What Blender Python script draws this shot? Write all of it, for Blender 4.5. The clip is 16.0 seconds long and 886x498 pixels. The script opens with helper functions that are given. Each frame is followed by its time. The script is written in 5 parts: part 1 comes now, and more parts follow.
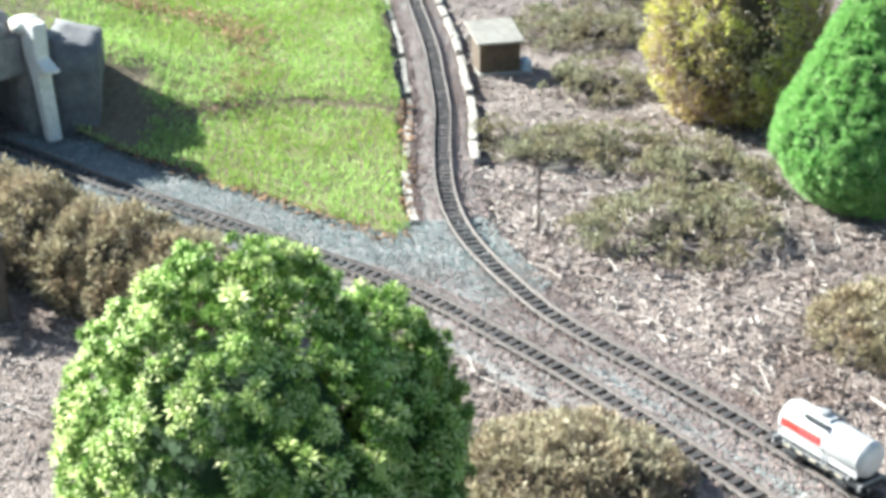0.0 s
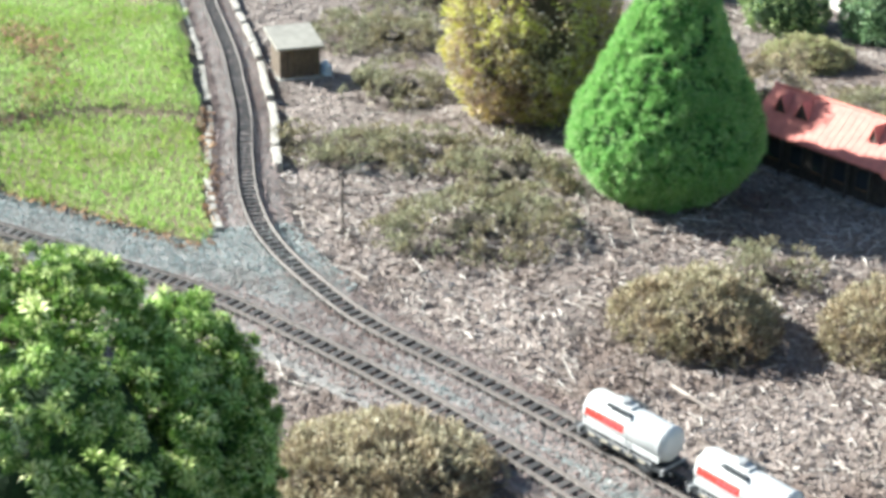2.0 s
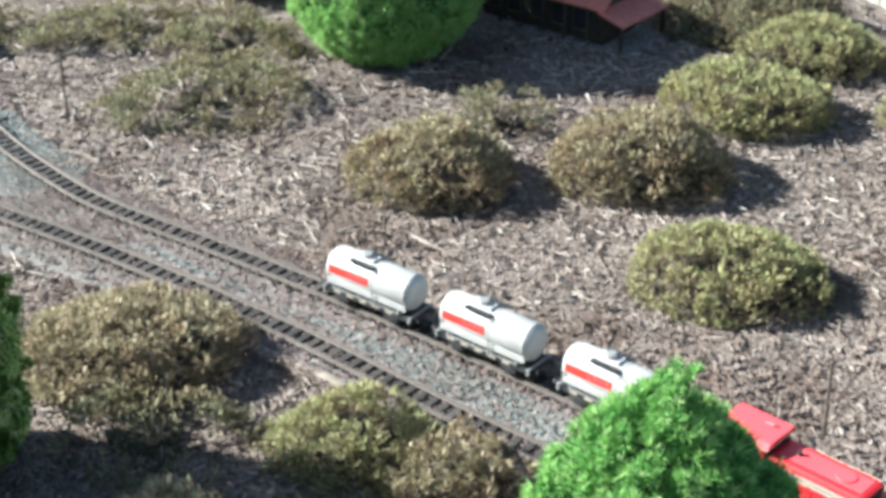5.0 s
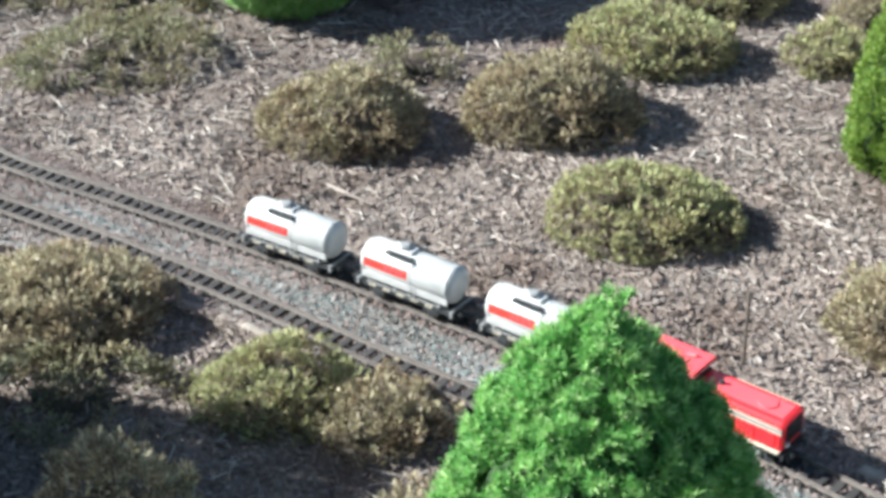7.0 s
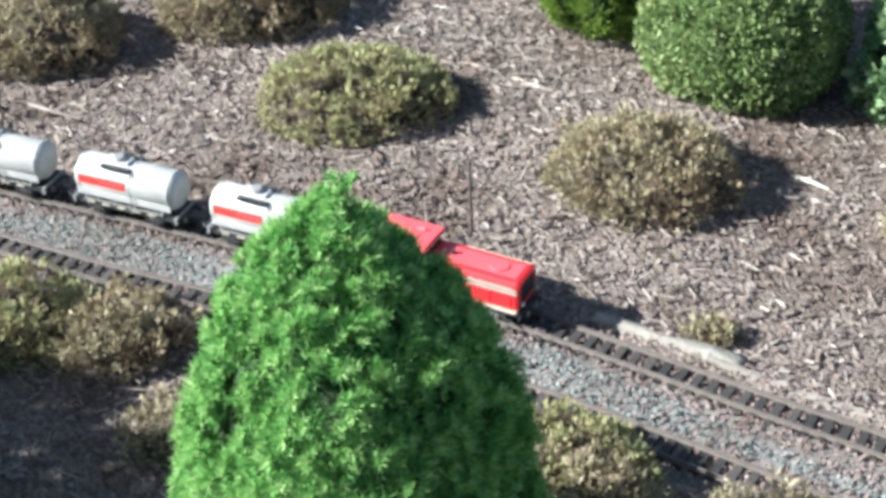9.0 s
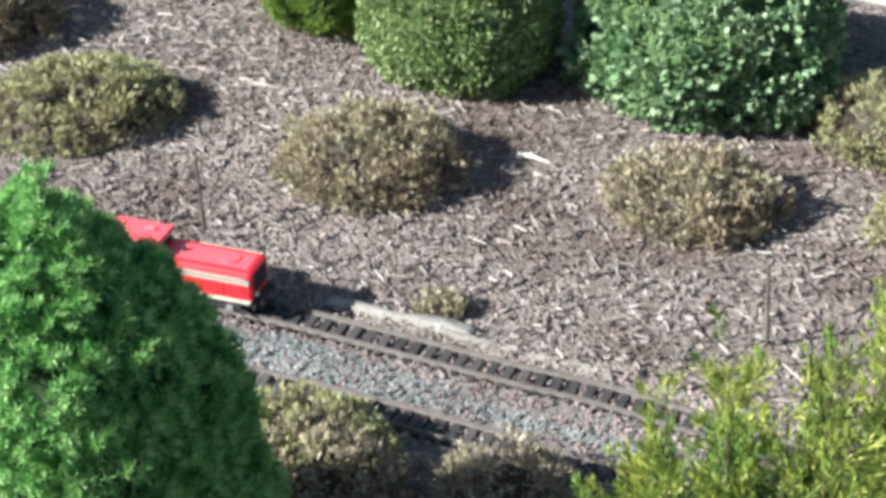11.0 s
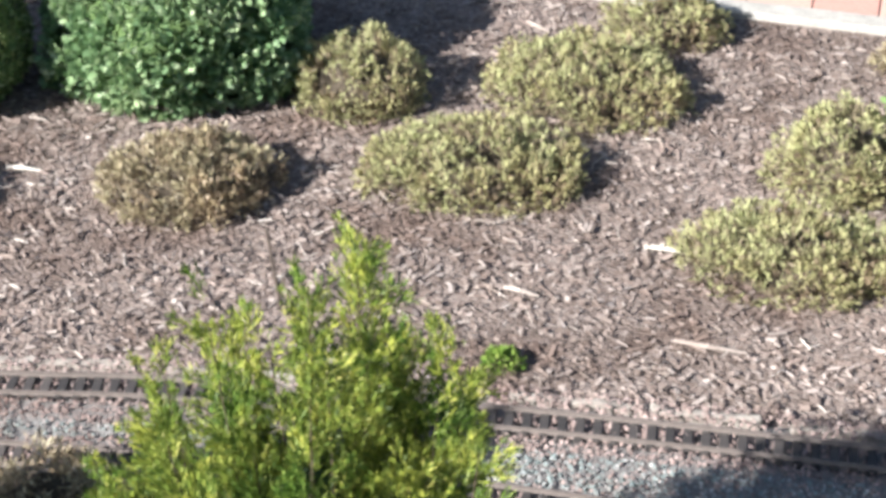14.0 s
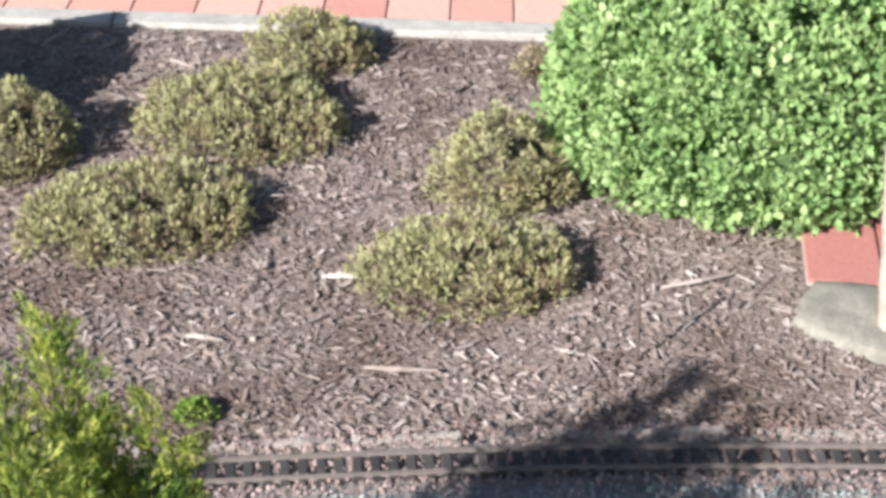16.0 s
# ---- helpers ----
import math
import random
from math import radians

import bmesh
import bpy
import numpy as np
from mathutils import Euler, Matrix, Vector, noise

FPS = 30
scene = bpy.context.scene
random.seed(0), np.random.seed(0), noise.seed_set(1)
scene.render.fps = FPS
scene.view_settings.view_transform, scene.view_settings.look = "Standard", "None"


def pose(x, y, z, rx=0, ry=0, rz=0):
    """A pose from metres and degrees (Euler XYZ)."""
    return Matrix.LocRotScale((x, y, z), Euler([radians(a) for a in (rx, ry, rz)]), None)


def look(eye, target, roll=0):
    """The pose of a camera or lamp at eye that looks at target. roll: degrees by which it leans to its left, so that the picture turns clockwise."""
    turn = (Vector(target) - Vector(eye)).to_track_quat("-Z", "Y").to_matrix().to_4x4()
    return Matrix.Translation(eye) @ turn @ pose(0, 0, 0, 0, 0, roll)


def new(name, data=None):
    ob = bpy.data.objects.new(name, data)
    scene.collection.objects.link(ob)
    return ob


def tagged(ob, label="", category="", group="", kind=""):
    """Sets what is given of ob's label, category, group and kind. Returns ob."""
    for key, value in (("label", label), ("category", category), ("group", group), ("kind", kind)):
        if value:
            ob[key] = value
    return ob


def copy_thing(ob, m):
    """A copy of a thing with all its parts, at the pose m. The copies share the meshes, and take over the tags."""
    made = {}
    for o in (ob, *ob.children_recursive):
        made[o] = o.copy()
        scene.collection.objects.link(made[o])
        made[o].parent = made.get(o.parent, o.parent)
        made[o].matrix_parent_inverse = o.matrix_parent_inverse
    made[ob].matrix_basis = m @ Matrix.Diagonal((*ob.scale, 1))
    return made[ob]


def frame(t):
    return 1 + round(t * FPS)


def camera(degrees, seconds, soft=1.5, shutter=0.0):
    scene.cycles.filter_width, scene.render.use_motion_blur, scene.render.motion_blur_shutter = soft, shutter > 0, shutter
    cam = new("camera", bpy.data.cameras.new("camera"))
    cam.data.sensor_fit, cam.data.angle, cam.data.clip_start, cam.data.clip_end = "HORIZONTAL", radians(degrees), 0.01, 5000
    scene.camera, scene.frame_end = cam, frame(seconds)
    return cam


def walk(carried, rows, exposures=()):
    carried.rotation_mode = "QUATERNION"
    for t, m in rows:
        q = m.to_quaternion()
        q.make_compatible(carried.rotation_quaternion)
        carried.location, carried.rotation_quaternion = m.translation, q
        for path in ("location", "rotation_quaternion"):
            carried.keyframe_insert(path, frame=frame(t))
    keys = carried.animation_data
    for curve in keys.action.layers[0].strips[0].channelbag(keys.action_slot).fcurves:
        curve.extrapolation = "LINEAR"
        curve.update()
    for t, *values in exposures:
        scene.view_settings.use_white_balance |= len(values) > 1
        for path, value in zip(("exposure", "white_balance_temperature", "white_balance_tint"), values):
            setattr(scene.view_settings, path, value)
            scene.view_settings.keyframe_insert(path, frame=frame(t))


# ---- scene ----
cam = camera(31.1, 16.0, soft=4.0)
PATH = [
    (0, (-0.002, 0.188, 1.657), (-1.807, 0.386, 0.819), 0.04),
    (0.5, (0.003, 0.191, 1.656), (-1.794, 0.439, 0.813), 0.34),
    (1, (0.007, 0.194, 1.655), (-1.785, 0.500, 0.821), 0.65),
    (1.5, (0.012, 0.195, 1.655), (-1.763, 0.587, 0.821), 0.98),
    (2, (0.018, 0.193, 1.655), (-1.750, 0.628, 0.827), 1.33),
    (2.5, (0.023, 0.197, 1.654), (-1.722, 0.693, 0.812), 1.15),
    (3, (0.024, 0.204, 1.652), (-1.691, 0.714, 0.759), 0.52),
    (3.5, (0.022, 0.216, 1.651), (-1.676, 0.746, 0.736), -0.13),
    (4, (0.025, 0.224, 1.651), (-1.649, 0.817, 0.730), -0.63),
    (4.2, (0.027, 0.224, 1.650), (-1.631, 0.853, 0.724), -0.32),
    (6.3, (0.059, 0.182, 1.623), (-1.501, 0.939, 0.627), 0.53),
    (6.5, (0.059, 0.181, 1.622), (-1.500, 0.939, 0.625), 0.37),
    (7, (0.048, 0.175, 1.622), (-1.474, 0.985, 0.610), 0.27),
    (7.5, (0.043, 0.169, 1.621), (-1.445, 1.039, 0.607), -0.27),
    (8, (0.048, 0.178, 1.622), (-1.402, 1.079, 0.580), -0.77),
    (8.5, (0.043, 0.185, 1.622), (-1.334, 1.151, 0.540), -1.16),
    (9, (0.039, 0.181, 1.619), (-1.229, 1.233, 0.486), -0.92),
    (9.2, (0.046, 0.180, 1.619), (-1.205, 1.263, 0.495), -0.21),
    (11.3, (0.163, 0.192, 1.601), (-0.893, 1.465, 0.478), -0.52),
    (11.5, (0.175, 0.191, 1.601), (-0.864, 1.471, 0.468), -0.73),
    (12, (0.216, 0.188, 1.598), (-0.758, 1.525, 0.473), -0.82),
    (12.5, (0.250, 0.183, 1.595), (-0.654, 1.556, 0.455), -0.74),
    (13, (0.273, 0.173, 1.588), (-0.566, 1.591, 0.454), -0.38),
    (13.5, (0.265, 0.180, 1.594), (-0.457, 1.678, 0.482), 0.54),
    (14, (0.250, 0.184, 1.595), (-0.359, 1.727, 0.478), -0.23),
    (14.5, (0.232, 0.187, 1.597), (-0.267, 1.769, 0.480), 0.27),
    (15, (0.217, 0.198, 1.600), (-0.142, 1.815, 0.480), 0.51),
    (15.5, (0.206, 0.206, 1.603), (-0.051, 1.858, 0.504), 0.53),
    (16, (0.196, 0.216, 1.604), (0.006, 1.877, 0.507), 1.12),
]
walk(cam, [(t, look(eye, target, roll)) for t, eye, target, roll in PATH],
     exposures=[(0, 2.18, 5950, 2), (4, 1.76, 6050, 2), (8, 1.62, 5900, 3), (12.5, 1.53, 5950, 8), (14, 1.6, 6250, 12), (15, 1.5, 6250, 13), (16, 1.28, 6200, 13)])

# ---- light ----
world = bpy.data.worlds.new("sky")
scene.world = world
world.use_nodes = True
SUN_EL, SUN_AZ = 30.0, 232.0       # height of the sun; the bearing that it shines from, degrees from +x
sky = world.node_tree.nodes.new("ShaderNodeTexSky")
sky.sky_type = "NISHITA"
sky.sun_disc = False
sky.sun_elevation = radians(SUN_EL)
sky.sun_rotation = radians(90.0 - SUN_AZ)
world.node_tree.links.new(sky.outputs[0], world.node_tree.nodes["Background"].inputs[0])
world.node_tree.nodes["Background"].inputs[1].default_value = 0.047
sun_data = bpy.data.lights.new("sun", "SUN")
sun_data.energy = 5.0
sun_data.angle = radians(0.6)
sun_data.color = (1.0, 0.95, 0.88)
sun = new("sun", sun_data)
sun_from = Vector((math.cos(radians(SUN_AZ)) * math.cos(radians(SUN_EL)), math.sin(radians(SUN_AZ)) * math.cos(radians(SUN_EL)), math.sin(radians(SUN_EL))))
sun.matrix_world = look(sun_from * 20, (0, 0, 0))

# ---- materials ----


def material(name, build):
    m = bpy.data.materials.new(name)
    m.use_nodes = True
    nt = m.node_tree
    build(nt, nt.nodes["Principled BSDF"])
    return m


def node(nt, kind, **values):
    n = nt.nodes.new(kind)
    for key, value in values.items():
        n.inputs[key].default_value = value
    return n


def ramp(nt, source, stops):
    r = nt.nodes.new("ShaderNodeValToRGB")
    e = r.color_ramp.elements
    while len(e) < len(stops):
        e.new(0.5)
    for at, (place, colour) in zip(e, stops):
        at.position = place
        at.color = (*colour, 1)
    nt.links.new(source, r.inputs[0])
    return r.outputs[0]


def noisy(nt, scale, detail=4.0, rough=0.6):
    co = nt.nodes.new("ShaderNodeTexCoord")
    n = node(nt, "ShaderNodeTexNoise", Scale=scale, Detail=detail, Roughness=rough)
    nt.links.new(co.outputs["Object"], n.inputs["Vector"])
    return n.outputs["Fac"]


def mixed(nt, a, b, factor, blend="MIX"):
    m = nt.nodes.new("ShaderNodeMix")
    m.data_type, m.blend_type = "RGBA", blend
    for value, slot in ((factor, 0), (a, 6), (b, 7)):
        if isinstance(value, (int, float)):
            m.inputs[slot].default_value = value
        elif isinstance(value, tuple):
            m.inputs[slot].default_value = (*value, 1)
        else:
            nt.links.new(value, m.inputs[slot])
    return m.outputs[2]


def bumped(nt, bsdf, height, strength, distance):
    b = node(nt, "ShaderNodeBump", Strength=strength, Distance=distance)
    nt.links.new(height, b.inputs["Height"])
    nt.links.new(b.outputs[0], bsdf.inputs["Normal"])


def painted(name, colour, rough=0.4, grain=60.0, metal=0.0, wear=0.25):
    """Paint, plastic or metal with faint dirt and uneven gloss."""
    def build(nt, p):
        f = noisy(nt, grain)
        dark = tuple(c * (1 - wear) for c in colour)
        nt.links.new(ramp(nt, f, [(0.3, dark), (0.65, colour)]), p.inputs["Base Color"])
        p.inputs["Roughness"].default_value = rough
        p.inputs["Metallic"].default_value = metal
        bumped(nt, p, noisy(nt, grain * 6), 0.08, 0.001)
    return material(name, build)


def leafy(name, stops, rough=0.55, patch=None, patch_scale=7.0):
    """Leaves: every leaf its own shade, with larger drifts of colour through the plant."""
    def build(nt, p):
        g = nt.nodes.new("ShaderNodeNewGeometry")
        colour = ramp(nt, g.outputs["Random Per Island"], stops)
        if patch:
            drift = ramp(nt, noisy(nt, patch_scale, 3.0), [(0.42, (0, 0, 0)), (0.62, (1, 1, 1))])
            colour = mixed(nt, colour, patch, drift, "MULTIPLY")
        nt.links.new(colour, p.inputs["Base Color"])
        p.inputs["Roughness"].default_value = rough
        p.inputs["Specular IOR Level"].default_value = 0.3
        t = node(nt, "ShaderNodeBsdfTranslucent")
        nt.links.new(colour, t.inputs[0])
        mix = node(nt, "ShaderNodeMixShader", Fac=0.3)
        nt.links.new(p.outputs[0], mix.inputs[1])
        nt.links.new(t.outputs[0], mix.inputs[2])
        nt.links.new(mix.outputs[0], nt.nodes["Material Output"].inputs[0])
    return material(name, build)


def stony(name, stops, rough=0.85, scale=40.0, relief=0.004):
    def build(nt, p):
        f = noisy(nt, scale, 6.0, 0.65)
        fine = noisy(nt, scale * 7, 3.0)
        colour = ramp(nt, f, stops)
        colour = mixed(nt, colour, ramp(nt, fine, [(0.3, (0.72, 0.72, 0.72)), (0.7, (1.15, 1.15, 1.15))]), 0.8, "MULTIPLY")
        nt.links.new(colour, p.inputs["Base Color"])
        p.inputs["Roughness"].default_value = rough
        bumped(nt, p, f, 0.7, relief)
    return material(name, build)


def chips(name, stops, rough=0.85):
    """Loose pieces: each with a shade of its own."""
    def build(nt, p):
        g = nt.nodes.new("ShaderNodeNewGeometry")
        colour = ramp(nt, g.outputs["Random Per Island"], stops)
        colour = mixed(nt, colour, ramp(nt, noisy(nt, 260.0), [(0.3, (0.7, 0.7, 0.7)), (0.7, (1.1, 1.1, 1.1))]), 0.8, "MULTIPLY")
        colour = mixed(nt, colour, ramp(nt, noisy(nt, 3.4, 5.0, 0.65), [(0.37, (0.64, 0.56, 0.52)), (0.5, (0.99, 0.98, 0.97)), (0.63, (1.2, 1.18, 1.17))]), 0.9, "MULTIPLY")
        nt.links.new(colour, p.inputs["Base Color"])
        p.inputs["Roughness"].default_value = rough
    return material(name, build)


def pieces(name, stops, rough=0.8):
    """Bricks, sleepers and the like: each object with a shade of its own."""
    def build(nt, p):
        o = nt.nodes.new("ShaderNodeObjectInfo")
        colour = ramp(nt, o.outputs["Random"], stops)
        f = noisy(nt, 90.0, 5.0)
        colour = mixed(nt, colour, ramp(nt, f, [(0.3, (0.75, 0.75, 0.75)), (0.7, (1.1, 1.1, 1.1))]), 0.8, "MULTIPLY")
        nt.links.new(colour, p.inputs["Base Color"])
        p.inputs["Roughness"].default_value = rough
        bumped(nt, p, f, 0.4, 0.002)
    return material(name, build)



def _crumbs(nt, p):
    """Soil under the mulch: small crumbs of rotted bark, each with a shade of its own."""
    co = nt.nodes.new("ShaderNodeTexCoord")
    colour, height = None, None
    for scale, share in ((95.0, 0.0), (210.0, 0.5)):
        warp = nt.nodes.new("ShaderNodeMapping")
        warp.inputs["Scale"].default_value = (1.0, 1.7, 1.0)
        warp.inputs["Rotation"].default_value = (0, 0, 0.6 if share else 2.2)
        nt.links.new(co.outputs["Object"], warp.inputs["Vector"])
        cells = node(nt, "ShaderNodeTexVoronoi", Scale=scale)
        nt.links.new(warp.outputs[0], cells.inputs["Vector"])
        split = nt.nodes.new("ShaderNodeSeparateColor")
        nt.links.new(cells.outputs["Color"], split.inputs[0])
        layer = ramp(nt, split.outputs[0], [(0.0, (0.07, 0.053, 0.044)), (0.3, (0.135, 0.104, 0.088)), (0.6, (0.195, 0.157, 0.138)), (0.85, (0.245, 0.207, 0.187)), (1.0, (0.34, 0.302, 0.277))])
        colour = layer if colour is None else mixed(nt, colour, layer, share)
        height = cells.outputs["Distance"] if height is None else height
    drift = ramp(nt, noisy(nt, 3.4, 5.0, 0.65), [(0.37, (0.64, 0.55, 0.5)), (0.5, (0.99, 0.97, 0.95)), (0.63, (1.2, 1.18, 1.16))])
    nt.links.new(mixed(nt, colour, drift, 0.9, "MULTIPLY"), p.inputs["Base Color"])
    p.inputs["Roughness"].default_value = 0.95
    bumped(nt, p, height, 0.8, -0.006)


SOIL = material("crumbled_bark_soil", _crumbs)
MULCH = chips("bark_mulch", [(0.0, (0.115, 0.087, 0.073)), (0.2, (0.165, 0.125, 0.106)), (0.45, (0.225, 0.18, 0.157)), (0.65, (0.275, 0.224, 0.197)), (0.86, (0.325, 0.28, 0.254)), (1.0, (0.37, 0.333, 0.31))])
STICK = chips("dry_stick", [(0.0, (0.26, 0.215, 0.18)), (0.5, (0.37, 0.325, 0.29)), (0.85, (0.48, 0.44, 0.4)), (1.0, (0.62, 0.59, 0.54))])
GRAVEL_BED = stony("gravel_bed", [(0.3, (0.15, 0.14, 0.135)), (0.7, (0.3, 0.285, 0.27))], 0.95, 150.0, 0.006)
GRAVEL_GREY = chips("grey_gravel", [(0.0, (0.145, 0.17, 0.168)), (0.3, (0.215, 0.275, 0.268)), (0.6, (0.285, 0.345, 0.335)), (0.88, (0.37, 0.36, 0.345)), (1.0, (0.5, 0.51, 0.49))])
GRAVEL_PINK = chips("pink_gravel", [(0.0, (0.19, 0.145, 0.13)), (0.4, (0.28, 0.212, 0.192)), (0.75, (0.35, 0.27, 0.245)), (1.0, (0.44, 0.36, 0.335))])
LAWN_SOIL = stony("lawn_soil", [(0.3, (0.1, 0.075, 0.045)), (0.7, (0.22, 0.17, 0.1))], 0.95, 60.0, 0.01)
GRASS = leafy("grass_blades", [(0.0, (0.259, 0.424, 0.102)), (0.4, (0.344, 0.511, 0.136)), (0.8, (0.42, 0.571, 0.178)), (1.0, (0.554, 0.591, 0.281))], 0.6, (0.76, 0.78, 0.52), 3.4)
LITTER = chips("dead_leaves", [(0.0, (0.13, 0.06, 0.028)), (0.5, (0.28, 0.15, 0.07)), (1.0, (0.44, 0.28, 0.15))])
KERB = stony("kerb_concrete", [(0.3, (0.3, 0.29, 0.26)), (0.7, (0.46, 0.45, 0.41))], 0.9, 25.0, 0.003)
EDGING = stony("weathered_edging", [(0.3, (0.23, 0.19, 0.16)), (0.55, (0.35, 0.3, 0.255)), (0.75, (0.45, 0.41, 0.36))], 0.95, 30.0, 0.004)
PALE_EDGING = stony("bleached_edging", [(0.3, (0.236, 0.207, 0.179)), (0.55, (0.314, 0.291, 0.256)), (0.75, (0.38, 0.363, 0.326))], 0.95, 30.0, 0.004)
SLAB = stony("grey_lichened_slab", [(0.3, (0.16, 0.155, 0.13)), (0.55, (0.23, 0.22, 0.185)), (0.75, (0.3, 0.285, 0.245))], 0.95, 26.0, 0.004)
PAVER = pieces("red_pavers", [(0.0, (0.46, 0.21, 0.17)), (0.5, (0.53, 0.29, 0.235)), (1.0, (0.58, 0.37, 0.3))])
RED_PAVER = pieces("dark_red_pavers", [(0.0, (0.34, 0.125, 0.105)), (1.0, (0.4, 0.17, 0.145))])
RAIL = painted("tarnished_rail", (0.17, 0.145, 0.13), 0.65, 80.0, 0.0)
SLEEPER = pieces("dark_plastic_sleeper", [(0.0, (0.028, 0.026, 0.026)), (0.7, (0.05, 0.045, 0.043)), (1.0, (0.085, 0.075, 0.07))], 0.75)
RED = painted("red_paint", (0.74, 0.028, 0.038), 0.38, 50.0, 0.0, 0.12)
RED_TOP = painted("faded_red_paint", (0.82, 0.1, 0.12), 0.5, 40.0, 0.0, 0.12)
CREAM = painted("cream_line", (0.6, 0.53, 0.42), 0.5, 60.0)
BLACK = painted("dark_grey_plastic", (0.035, 0.037, 0.04), 0.55, 70.0)
GREY = painted("grey_plastic", (0.28, 0.28, 0.28), 0.5, 70.0)
WHITE = painted("white_tank_paint", (0.49, 0.487, 0.48), 0.42, 30.0, 0.0, 0.12)
STRIPE = painted("red_stripe", (0.68, 0.05, 0.04), 0.4, 60.0, 0.0, 0.15)
STEEL = painted("wheel_steel", (0.4, 0.39, 0.38), 0.35, 80.0, 0.9)
def _glass(nt, p):
    p.inputs["Base Color"].default_value = (0.03, 0.035, 0.04, 1)
    p.inputs["Roughness"].default_value = 0.08
WINDOW = material("dark_window", _glass)
WOOD = stony("brown_timber", [(0.3, (0.11, 0.06, 0.03)), (0.7, (0.23, 0.13, 0.07))], 0.8, 50.0, 0.002)
POST_WOOD = stony("weathered_post", [(0.3, (0.07, 0.055, 0.045)), (0.7, (0.14, 0.11, 0.09))], 0.85, 70.0, 0.002)
TRUNK = stony("bark", [(0.3, (0.05, 0.035, 0.025)), (0.7, (0.13, 0.095, 0.07))], 0.95, 50.0, 0.006)
# Filler core colours, dark to stand in for shade between the leaves.
STEMS = stony("brown_gap_filler", [(0.3, (0.04, 0.032, 0.022)), (0.7, (0.1, 0.08, 0.055))], 0.95, 60.0, 0.01)
DARK_CORE = stony("dark_gap_filler", [(0.3, (0.018, 0.036, 0.013)), (0.7, (0.045, 0.09, 0.03))], 0.95, 60.0, 0.01)
ROOF = painted("terracotta_roof_sheet", (0.6, 0.2, 0.16), 0.75, 40.0, 0.0, 0.25)
# Dark timber, used below the eaves to stand in for the shade there.
SHADED_WOOD = stony("dark_shaded_wood", [(0.3, (0.025, 0.02, 0.017)), (0.7, (0.07, 0.055, 0.045))], 0.8, 60.0, 0.002)
SHED_ROOF = painted("pale_shed_roof", (0.3, 0.28, 0.24), 0.85, 40.0, 0.0, 0.3)
STONE = stony("grey_portal_stone", [(0.3, (0.16, 0.16, 0.16)), (0.7, (0.31, 0.3, 0.29))], 0.9, 30.0, 0.006)
LIME_WASH = stony("lime_wash", [(0.3, (0.6, 0.58, 0.53)), (0.7, (0.8, 0.78, 0.74))], 0.9, 22.0, 0.006)
# Shaded copy of the portal stone, darkened for the side block's unlit face.
SHADED_STONE = stony("shaded_portal_stone", [(0.3, (0.09, 0.09, 0.092)), (0.6, (0.16, 0.158, 0.16)), (0.8, (0.27, 0.262, 0.255))], 0.9, 14.0, 0.008)
SHED_WOOD = stony("grey_brown_boards", [(0.3, (0.07, 0.05, 0.034)), (0.7, (0.15, 0.11, 0.075))], 0.8, 50.0, 0.002)
PALE_STONE = stony("pale_lime_stone", [(0.3, (0.5, 0.46, 0.4)), (0.7, (0.72, 0.69, 0.62))], 0.9, 22.0, 0.006)
# Greener filler core, for softer shade between box and laurel leaves.
GREEN_CORE = stony("green_gap_filler", [(0.3, (0.05, 0.09, 0.03)), (0.7, (0.1, 0.17, 0.05))], 0.95, 60.0, 0.01)
BLUE = painted("pale_blue_plastic", (0.5, 0.62, 0.72), 0.5, 40.0)

HEATH = leafy("heath_sprigs", [(0.0, (0.16, 0.125, 0.09)), (0.3, (0.275, 0.23, 0.15)), (0.6, (0.37, 0.335, 0.205)), (0.85, (0.49, 0.455, 0.28)), (1.0, (0.66, 0.6, 0.46))], 0.6, (0.95, 0.84, 0.82), 9.0)
# HEATH lifted to paler dry tones, which also stand in for sunlit tops.
HEATH_DRY_LIT = leafy("dry_lit_heath_sprigs", [(0.0, (0.19, 0.155, 0.11)), (0.3, (0.32, 0.275, 0.185)), (0.6, (0.43, 0.39, 0.255)), (0.85, (0.55, 0.51, 0.34)), (1.0, (0.7, 0.64, 0.5))], 0.6, (0.95, 0.86, 0.84), 9.0)
HEATH_GREEN = leafy("green_heath_sprigs", [(0.0, (0.22, 0.2, 0.11)), (0.3, (0.32, 0.315, 0.165)), (0.6, (0.41, 0.425, 0.22)), (0.9, (0.45, 0.475, 0.23)), (1.0, (0.49, 0.5, 0.27))], 0.7, (0.95, 0.87, 0.84), 9.0)
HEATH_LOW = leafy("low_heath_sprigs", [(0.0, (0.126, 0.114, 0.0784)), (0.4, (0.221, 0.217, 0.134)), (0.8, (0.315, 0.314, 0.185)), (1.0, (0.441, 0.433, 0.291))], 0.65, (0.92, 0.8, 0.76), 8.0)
SPRUCE = leafy("bright_spruce", [(0.0, (0.0798, 0.198, 0.0557)), (0.4, (0.166, 0.384, 0.099)), (0.8, (0.279, 0.538, 0.154)), (1.0, (0.48, 0.679, 0.297))], 0.6, (0.76, 0.86, 0.78), 9.0)
SPRUCE_TIP = leafy("spruce_tips", [(0.0, (0.186, 0.401, 0.0945)), (0.6, (0.293, 0.508, 0.161)), (1.0, (0.458, 0.606, 0.284))], 0.6)
YEW = leafy("young_yew", [(0.0, (0.06, 0.12, 0.032)), (0.5, (0.155, 0.275, 0.062)), (1.0, (0.33, 0.47, 0.11))], 0.5, (0.78, 0.86, 0.74), 8.0)
